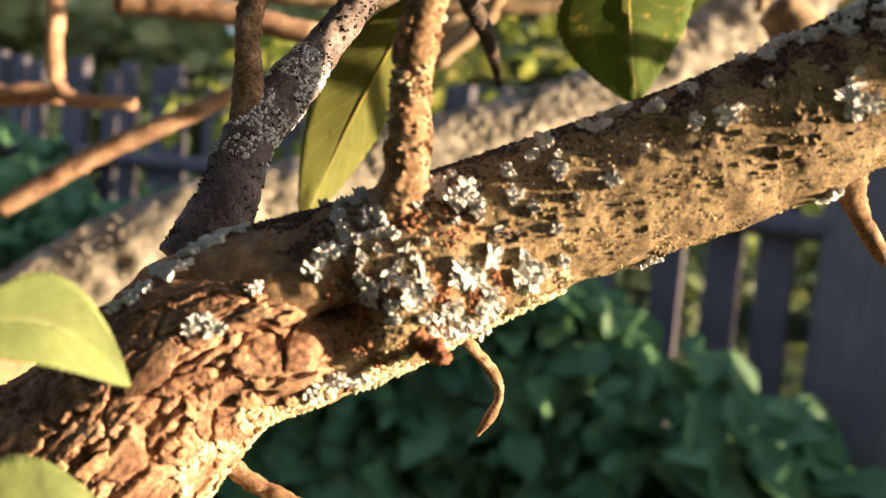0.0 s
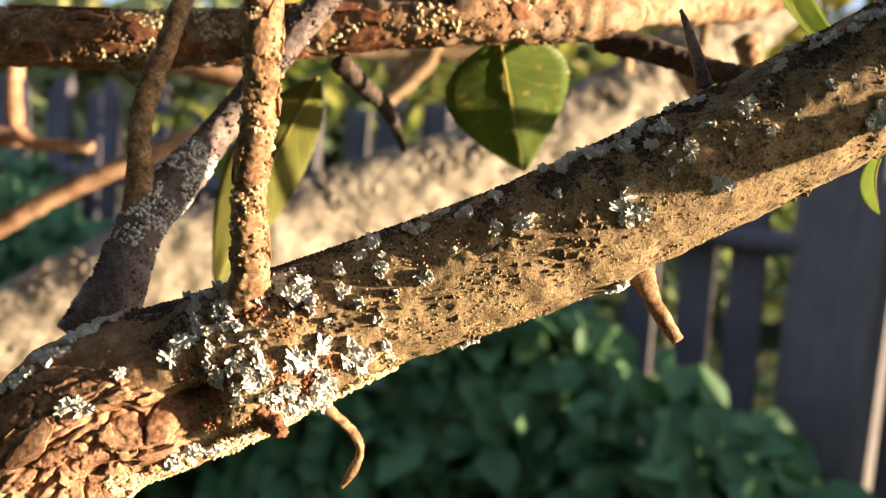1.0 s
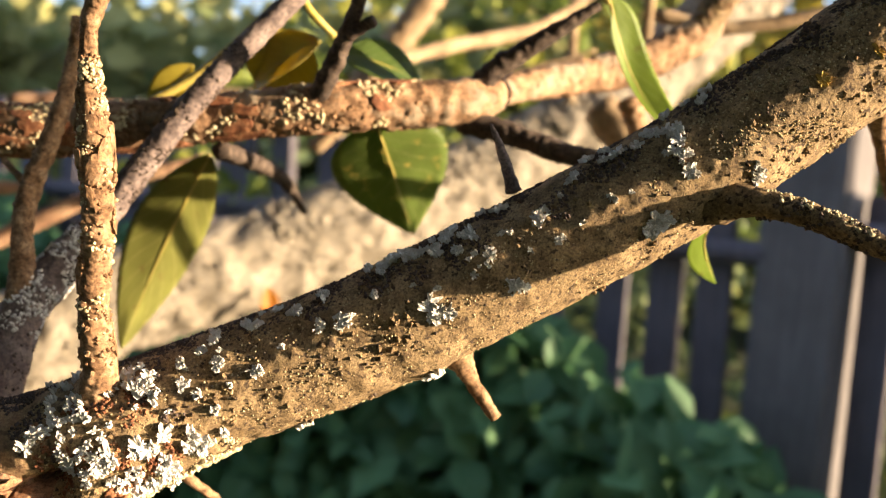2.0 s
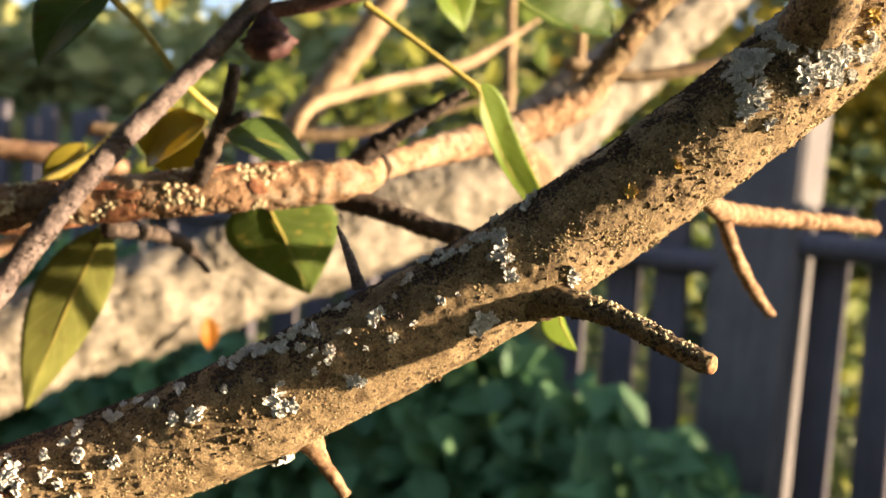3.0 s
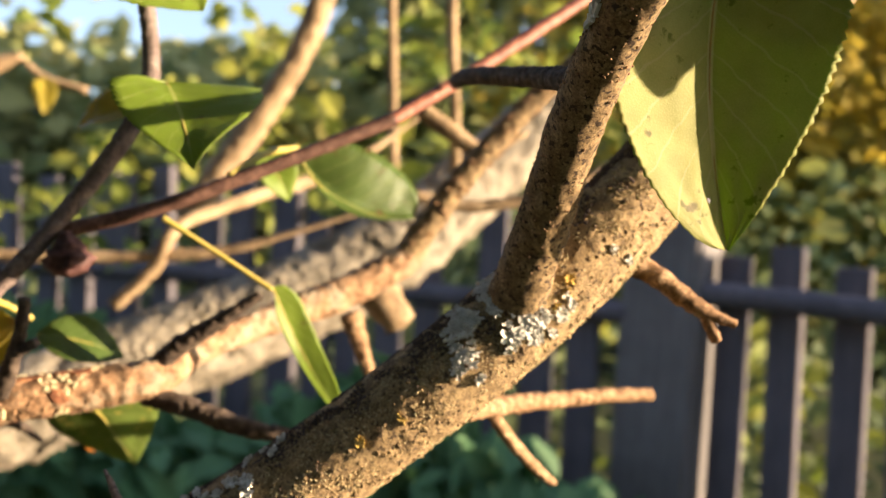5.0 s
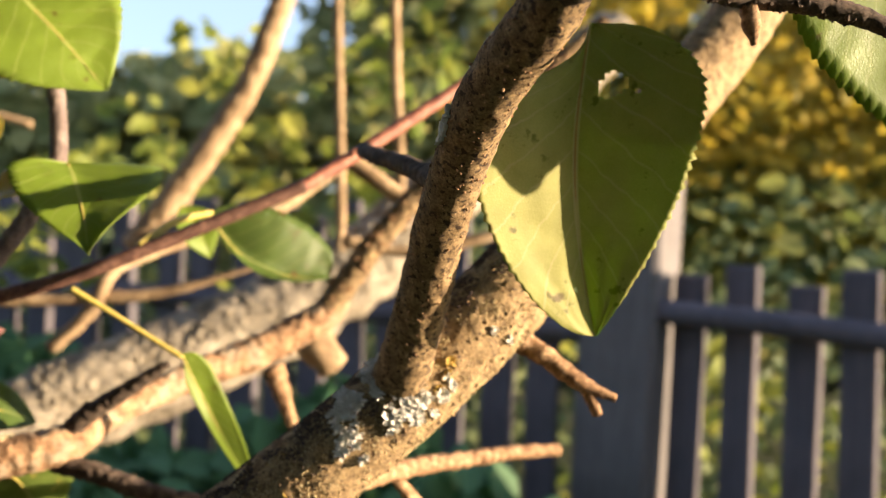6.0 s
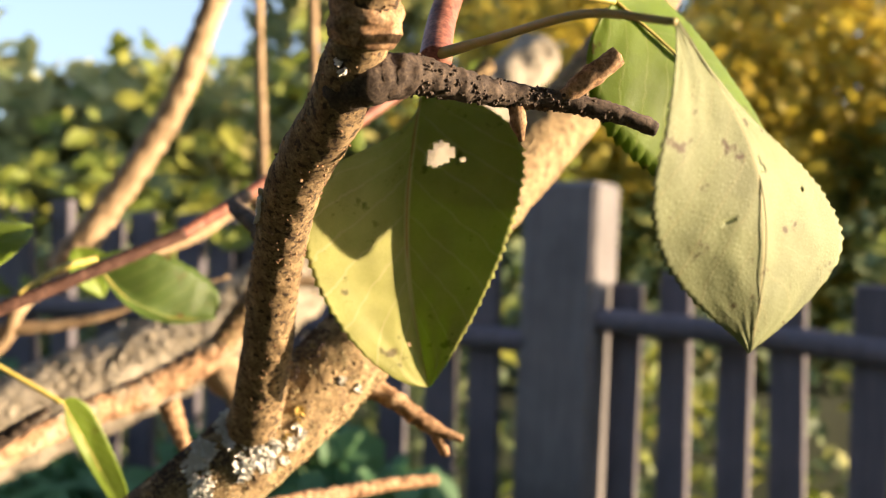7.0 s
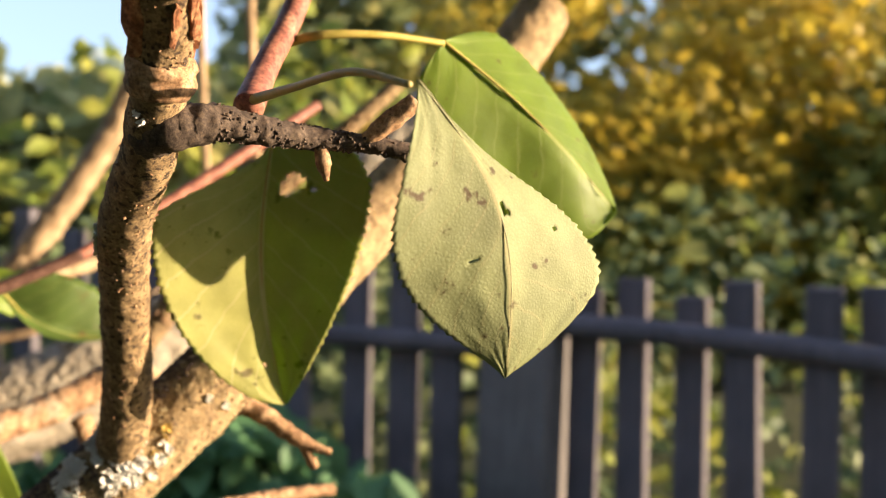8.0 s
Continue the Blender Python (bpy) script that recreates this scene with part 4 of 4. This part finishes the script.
twig(branch_e, "petiole", [(0.0203, 0.25, 1.306, 0.0012), (0.023, 0.262, 1.3018, 0.0013), (0.0294, 0.27, 1.2961, 0.0013)], M_PETIOLE, rough=0.03, knots=0)
leaf(branch_e, (-0.0201, 0.27, 1.2829), (-0.0344, 0.27, 1.2628), 0.0129, (0.2, -0.7, 0.6), (M_YELLOW, M_YELLOW), "narrow yellow leaf", 0.3, 0.1, seed=22)
leaf(branch_e, (0.1058, 0.36, 1.3735), (0.1206, 0.36, 1.3476), 0.0216, (0.3, -0.8, 0.4), (M_LIME, M_LIME), "pale yellow-green leaf", 0.3, 0.1, seed=23)
E_LIMB = Limb(E_PTS, 0.0015)
crumbs(branch_e, E_LIMB, "lichen_crust", 1200, 0.026, 0.062, -120, 120, 0.00055, M_LICHEN, "grey crusty lichen crumbs", 61, 200, -0.1)
crumbs(branch_e, E_LIMB, "bark_grain", 900, 0.0, 0.14, -120, 120, 0.0005, M_DARK, "dark bark grain", 62, 200, -0.1)
twig(branch_e, "petiole", [(0.0821, 0.256, 1.3376, 0.0013), (0.0965, 0.258, 1.3286, 0.0011), (0.1238, 0.26, 1.3111, 0.0011)], M_PETIOLE, rough=0.03, knots=0)
twig(branch_e, "petiole", [(0.1057, 0.264, 1.3548, 0.0018), (0.1172, 0.28, 1.3654, 0.0016), (0.1289, 0.298, 1.3697, 0.0014)], M_PETIOLE, rough=0.03, knots=0)
leaf(branch_e, (0.1240, 0.2606, 1.3119), (0.1506, 0.2554, 1.2645), 0.0154, (0.3, -0.8, 0.31), (M_LIME, M_LIME), "narrow folded lime leaf", 0.3, -0.168, seed=9, bow=-0.035, belly=(0.2, 0.233), full=(0.4, 2.25), tipf=(0.35, 0.35), sides=(1.04, 0.5))
leaf(branch_e, (0.1279, 0.2999, 1.3685), (0.1811, 0.3138, 1.3415), 0.0502, (0.1, -0.5, 0.53), (M_LEAF, M_LEAF), "arched dark green leaf with a brown spot", 0.5, -0.086, seed=10, twist=-0.45, bow=0.15, belly=(0.535, 0.67), full=(0.65, 0.65), tipf=(0.45, 0.45), sides=(1.07, 0.3), fold2=0.676)
leaf(branch_e, (0.0906, 0.2184, 1.3839), (0.106, 0.1888, 1.3532), 0.0455, (0.1, -0.6, 0.79), (M_LIME, M_LEAF_UNDER), "pale green curled leaf", 0.166, 0.003, seed=11, twist=0.46, bow=-0.027, belly=(0.2, 0.2), full=(0.4, 0.4), tipf=(1.3, 1.3), sides=(1.27, 0.91), fold2=0.2)
leaf(branch_e, (0.0692, 0.26, 1.378), (0.0469, 0.265, 1.3712), 0.0238, (0, -0.6, 0.7), (M_YELLOW, M_YELLOW), "yellow leaf", 0.3, 0.1, seed=12)
leaf(branch_e, (0.0566, 0.235, 1.4553), (0.0991, 0.235, 1.4125), 0.0598, (0.35, -0.88, 0.25), (M_LIME, M_LEAF_UNDER), "broad pale green leaf", 0.06, 0.05, seed=13)
leaf(branch_e, (0.0247, 0.27, 1.2938), (-0.0004, 0.28, 1.2758), 0.0213, (0.1, -0.7, 0.6), (M_YELLOW, M_YELLOW), "yellow leaf", 0.3, 0.1, seed=14)
leaf(branch_e, (0.0135, 0.28, 1.299), (0.005, 0.285, 1.2735), 0.0278, (0.2, -0.8, 0.4), (M_YELLOW, M_YELLOW), "yellow leaf", 0.3, 0.1, seed=15)
leaf(branch_e, (0.0005, 0.235, 1.3351), (-0.021, 0.23, 1.306), 0.0265, (0.1, -0.6, 0.7), (M_LEAF, M_LEAF), "dark green leaf", 0.3, 0.1, seed=16)
twig(branch_e, "withered_bud", [(0.0489, 0.248, 1.3312, 0.002), (0.0495, 0.248, 1.326, 0.006), (0.0503, 0.248, 1.3204, 0.0085), (0.051, 0.248, 1.316, 0.006)], M_WITHER, "shrivelled dark purple bud", 20, rough=0.35, knots=0)

# leaves close to the lens on a shoot of its own
near = thing("apple_leaf", (-0.0698, 0.12, 1.168), "green apple leaf in front of the branch", "leaf")
leaf(near, (-0.0698, 0.12, 1.168), (-0.0431, 0.126, 1.1614), 0.014, (0.1, -0.8, 0.6), (M_LEAF_UNDER, M_LEAF_UNDER), "", 0.25, 0.1, seed=17, bow=-0.17)
near2 = thing("apple_leaf", (-0.0654, 0.12, 1.1375), "pale green apple leaf below the branch", "leaf")
leaf(near2, (-0.0654, 0.12, 1.1375), (-0.0469, 0.126, 1.143), 0.0193, (0.1, -0.8, 0.6), (M_LEAF_UNDER, M_LEAF_UNDER), "", 0.1, 0.1, seed=18)

# ---- big limb behind ----
limb_c = thing("apple_limb", (-0.3427, 0.7000, 1.0518), "thick apple limb covered with pale crusty lichen", "branch")
C_LIMB = Limb([(-0.3427, 0.7000, 1.0518, 0.0460), (-0.2430, 0.7400, 1.1173, 0.0470), (-0.1095, 0.8000, 1.1674, 0.0470), (0.0456, 0.8700, 1.2315, 0.0473), (0.1940, 0.9300, 1.3113, 0.0447), (0.3275, 1.0000, 1.4269, 0.0419), (0.4502, 1.0500, 1.5439, 0.0378), (0.5544, 1.1000, 1.6469, 0.0358)], 0.006)
part("bark", limb_mesh("bark", C_LIMB, 64, 0.14, 45, 0.0015, 250), M_PALE, limb_c)
crumbs(limb_c, C_LIMB, "lichen_crust", 2600, 0.0, 1.0, -110, 110, 0.0020, M_PALE, "thick pale lichen crust", 51, 30, -0.2)
crumbs(limb_c, C_LIMB, "lichen_tuft", 2600, 0.30, 0.80, 10, 130, 0.0036, M_PALE, "bushy pale lichen tufts", 54, 18, -0.1)
BACK = [
    [(-0.3023, 0.57, 1.1516, 0.0064), (-0.2372, 0.57, 1.1932, 0.0062), (-0.1835, 0.57, 1.2208, 0.0058), (-0.1480, 0.575, 1.2400, 0.0050), (-0.1000, 0.58, 1.2560, 0.0042)],
    [(-0.2854, 0.6, 1.2921, 0.0058), (-0.2797, 0.6, 1.2325, 0.0054), (-0.2283, 0.6, 1.2269, 0.0044)],
    [(-0.3524, 0.62, 1.2251, 0.0079), (-0.2883, 0.62, 1.2318, 0.0075)],
    [(-0.2226, 0.55, 1.2852, 0.0069), (-0.163, 0.55, 1.2843, 0.0069), (-0.0997, 0.55, 1.2736, 0.0076)],
    [(-0.1428, 0.6, 1.304, 0.0046), (-0.0526, 0.6, 1.3045, 0.0047), (0.0434, 0.6, 1.3112, 0.0043)],
    [(-0.0288, 0.6, 1.268, 0.0055), (0.0017, 0.6, 1.2989, 0.0055), (0.0176, 0.6, 1.3294, 0.0051), (0.0663, 0.65, 1.355, 0.0055), (0.1283, 0.7, 1.3796, 0.0054)],
    [(0.170, 0.9, 1.80, 0.0045), (0.1785, 0.9, 1.5674, 0.0050), (0.1832, 0.9, 1.4761, 0.0052), (0.188, 0.90, 1.34, 0.006)],
    [(0.230, 0.8, 1.75, 0.0045), (0.2363, 0.8, 1.5463, 0.0052), (0.243, 0.8, 1.4529, 0.0052), (0.252, 0.86, 1.37, 0.006)],
    [(0.1899, 0.45, 1.4085, 0.0054), (0.2075, 0.45, 1.3959, 0.0054), (0.2285, 0.45, 1.3833, 0.0044)],
    [(0.1888, 0.5, 1.3571, 0.0044), (0.2301, 0.5, 1.3514, 0.0041), (0.2862, 0.5, 1.3631, 0.0041)],
    [(0.1576, 0.5, 1.3003, 0.0111), (0.173, 0.5, 1.286, 0.013), (0.1847, 0.5, 1.2714, 0.0104)],
    [(-0.0577, 1, 1.3358, 0.0168), (-0.0166, 1, 1.391, 0.0169), (0.066, 1, 1.5228, 0.0153), (0.1097, 1, 1.6405, 0.0143), (0.1378, 1, 1.7237, 0.0136)],
    [(-0.2144, 0.9, 1.5008, 0.0036), (-0.1906, 0.9, 1.4812, 0.0036), (-0.1433, 0.9, 1.4669, 0.0039)],
    [(-0.2603, 0.9, 1.4747, 0.0078), (-0.2345, 0.9, 1.4908, 0.009), (-0.2098, 0.9, 1.5, 0.0045)],
]
for n, pts in enumerate(BACK):
    if n in (4, 5, 8, 9):
        e, f = Vector(pts[-1][:3]), Vector(pts[-2][:3])
        pts = pts + [(*(e + (e - f) * 0.6 + Vector((0, 0, 0.012))), pts[-1][3] * 0.6), (*(e + (e - f) * 1.3 + Vector((0, 0, 0.03))), pts[-1][3] * 0.3)]
    twig(limb_c, "back_twig", pts, M_RUST if n < 4 else M_TAN, "", 12, 0.005, 0.2, 0.1, seed=n, freq=120)

leaf(limb_c, (-0.1862, 0.895, 1.4785), (-0.1790, 0.88, 1.4375), 0.026, (0.3, -0.9, 0.2), (M_YELLOW, M_YELLOW), "small yellow leaf", 0.3, 0.1, seed=31)

# ---- trunk that carries the branches ----
trunk = thing("apple_tree", (-0.95, 0.5, 0.0), "old apple tree that carries the branches", "tree")
part("trunk", limb_mesh("trunk", Limb([(-0.95, 0.5, -0.05, 0.13), (-0.92, 0.48, 0.3, 0.10), (-0.86, 0.46, 0.7, 0.09), (-0.84, 0.45, 1.05, 0.08), (-0.9, 0.45, 1.4, 0.06), (-1.0, 0.5, 2.0, 0.04)], 0.02), 32, 0.15, 25, 0.003, 120), M_FLAKE, trunk)
for pts in ([(-0.86, 0.46, 0.62, 0.05), (-0.6, 0.32, 0.80, 0.035), (-0.3, 0.2, 0.97, 0.026), (-0.1140, 0.172, 1.1000, 0.0232)], [(-0.84, 0.45, 1.0, 0.04), (-0.5, 0.34, 1.18, 0.018), (-0.25, 0.27, 1.245, 0.0105), (-0.1365, 0.25, 1.2533, 0.0087)], [(-0.86, 0.46, 0.5, 0.07), (-0.7, 0.62, 0.75, 0.06), (-0.52, 0.66, 0.93, 0.053), (-0.3407, 0.7000, 1.0528, 0.0460)]):
    part("limb", limb_mesh("limb", Limb(pts, 0.01), 32, 0.1, 60, 0.001, 300), M_FLAKE, trunk)

# out-of-view leaves added above and behind the lens to cut sky fill
rng = random.Random(14)
screening_crown = leaf_cloud("screening_crown", [(rng.uniform(-1.4, 0.9), rng.uniform(-0.9, 0.9), rng.uniform(2.0, 2.6), 0.2, 0.2, 0.12) for _ in range(40)] + [(rng.uniform(-0.8, 0.7), rng.uniform(-0.6, 0.7), rng.uniform(1.95, 2.3), 0.22, 0.22, 0.1) for _ in range(40)] + [(rng.uniform(-1.7, 1.5), rng.uniform(-1.5, -0.8), rng.uniform(0.2, 2.7), 0.22, 0.2, 0.22) for _ in range(300)] + [(rng.uniform(-1.7, -0.95), rng.uniform(-0.9, 0.7), rng.uniform(1.1, 2.3), 0.15, 0.2, 0.2) for _ in range(70)], 36, 0.1, M_HEDGE, 15)
screening_crown.parent = trunk
screening_crown.matrix_parent_inverse = Matrix.Translation(-trunk.location)
tagged(screening_crown, "unseen leafy crown, added to screen sky light from above and behind", kind="stuff")

# ---- fence ----
def box_mesh(name, w, d, h, bevel=0.004, point=0.0, mat=None):
    bm = bmesh.new()
    bmesh.ops.create_cube(bm, size=1.0)
    for v in bm.verts:
        v.co = Vector((v.co.x * w, v.co.y * d, (v.co.z + 0.5) * h))
    if point:
        top = [e for e in bm.edges if all(v.co.z > h * 0.9 for v in e.verts) and abs(e.verts[0].co.x - e.verts[1].co.x) > 0.01]
        cut = bmesh.ops.subdivide_edges(bm, edges=top, cuts=1)
        for v in cut["geom_inner"]:
            if isinstance(v, bmesh.types.BMVert):
                v.co.z += point
    bmesh.ops.bevel(bm, geom=list(bm.edges), offset=bevel, segments=1, affect="EDGES")
    me = bpy.data.meshes.new(name)
    bm.to_mesh(me)
    bm.free()
    me.materials.append(mat or M_WOOD)
    return me


POST = Vector((0.86, 2.02, 0))
fence = thing("picket_fence", POST, "weathered grey wooden picket fence with round rail", "fence")
rng = random.Random(4)
picket_meshes = [box_mesh("picket", w, 0.034, 1.0, 0.004) for w in (0.072, 0.080, 0.088)]


def picket(x, y, top, yaw):
    ob = new("picket", rng.choice(picket_meshes))
    ob.parent = fence
    ob.matrix_parent_inverse = Matrix.Translation(-fence.location)
    ob.matrix_basis = pose(x, y, 0.02, rng.uniform(-1.5, 1.5), rng.uniform(-1.2, 1.6), yaw) @ Matrix.Diagonal((1, 1, top + rng.uniform(-0.03, 0.03), 1))


RIGHT, LEFT = Vector((0.747, -0.665, 0)), Vector((-0.876, 0.482, 0))
for k in range(1, 16):
    p = POST + RIGHT * (0.03 + 0.133 * k)
    picket(p.x, p.y, 1.27, math.degrees(math.atan2(RIGHT.y, RIGHT.x)))
for k in range(1, 34):
    p = POST + LEFT * (0.05 + 0.13 * k)
    picket(p.x, p.y, 1.38 + 0.10 * k / 20, math.degrees(math.atan2(LEFT.y, LEFT.x)))
post = part("post", box_mesh("post", 0.195, 0.15, 1.53, 0.012, mat=M_POST), [], fence, "thick square fence post")
post.matrix_parent_inverse = Matrix.Translation(-fence.location)
post.matrix_basis = pose(POST.x, POST.y, 0, 0, 1.5, -42)
n_r, n_l = Vector((-0.665, -0.747, 0)), Vector((-0.482, -0.876, 0))
for nm, d, nn, l, z0, z1 in (("rail", RIGHT, n_r, 2.1, 1.205, 1.10), ("rail", LEFT, n_l, 4.4, 1.14, 1.2), ("rail", RIGHT, n_r, 2.1, 0.4, 0.4), ("rail", LEFT, n_l, 4.4, 0.4, 0.4)):
    a, b = POST + d * 0.05 + nn * 0.035, POST + d * l + nn * 0.035
    pts = [(*(a.lerp(b, f)).to_2d(), z0 + (z1 - z0) * f + 0.008 * math.sin(9 * f), 0.029) for f in (0, 0.25, 0.5, 0.75, 1)]
    part(nm, limb_mesh(nm, Limb(pts, 0.03), 14, 0.1, 20), M_WOOD, fence, "round pole rail")

# ---- vegetation ----
rng = random.Random(8)
spots = []
for _ in range(190):
    x = rng.uniform(-2.6, 0.75)
    back = 2.0 - 0.55 * (x - 0.86)
    y = back - rng.uniform(0.08, 0.6)
    top = 0.92 + 0.16 * max(0.0, -x) + 0.08 * math.sin(x * 7)
    spots.append((x, y, top * rng.uniform(0.05, 1.0) ** 0.7 - 0.1, 0.16, 0.10, 0.13))
tagged(leaf_cloud("weeds", spots, 42, 0.12, M_WEED, 3), "dense dark green weeds in front of the fence", "weeds", kind="stuff")
spots = [(rng.uniform(-3.5, 4), rng.uniform(2.9, 4.2), rng.uniform(0.1, 1.3), 0.4, 0.3, 0.35) for _ in range(90)]
spots = [s for s in spots if s[1] > 2.5 - 0.55 * (s[0] - 0.86)]
tagged(leaf_cloud("bushes", spots, 70, 0.09, M_BUSH, 5), "green bushes behind the fence", "bushes", kind="stuff")
spots = [(rng.uniform(1.2, 7), rng.uniform(4.2, 6.5), rng.uniform(1.25, 3.6), 0.45, 0.5, 0.35) for _ in range(84)]
tagged(leaf_cloud("autumn_shrubs", spots, 170, 0.11, M_AUTUMN, 6), "tall shrubs with yellowing leaves", "shrubs", kind="stuff")
spots = [(rng.uniform(1.2, 7), rng.uniform(3.8, 6.5), rng.uniform(1.0, 2.1), 0.5, 0.5, 0.4) for _ in range(70)]
tagged(leaf_cloud("green_shrubs", spots, 110, 0.13, M_SHRUB, 16), "shady green shrubs behind the fence", "shrubs", kind="stuff")
spots = [(rng.uniform(-0.8, 1.2), rng.uniform(2.2, 3.4), rng.uniform(1.25, 1.95), 0.16, 0.16, 0.14) for _ in range(26)]
tagged(leaf_cloud("apple_foliage", spots, 20, 0.085, M_LIMECLOUD, 17), "sunlit yellow-green foliage of a young tree", "foliage", kind="stuff")
spots = [(rng.uniform(0.9, 2.4), rng.uniform(2.1, 2.9), rng.uniform(0.5, 1.35), 0.14, 0.14, 0.14) for _ in range(18)]
tagged(leaf_cloud("nettles", spots, 12, 0.09, M_LIMECLOUD, 18), "sunlit green weeds behind the fence", "weeds", kind="stuff")
spots = [(rng.uniform(0.5, 13), rng.uniform(7.5, 9.5), rng.uniform(0.3, 4.0), 0.9, 0.7, 0.5) for _ in range(120)]
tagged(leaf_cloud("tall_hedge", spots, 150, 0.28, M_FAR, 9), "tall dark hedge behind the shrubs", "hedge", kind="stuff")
spots = [(rng.uniform(-16, 10), rng.uniform(11, 15), rng.uniform(0.5, 3.3), 1.3, 1.0, 0.7) for _ in range(170)]
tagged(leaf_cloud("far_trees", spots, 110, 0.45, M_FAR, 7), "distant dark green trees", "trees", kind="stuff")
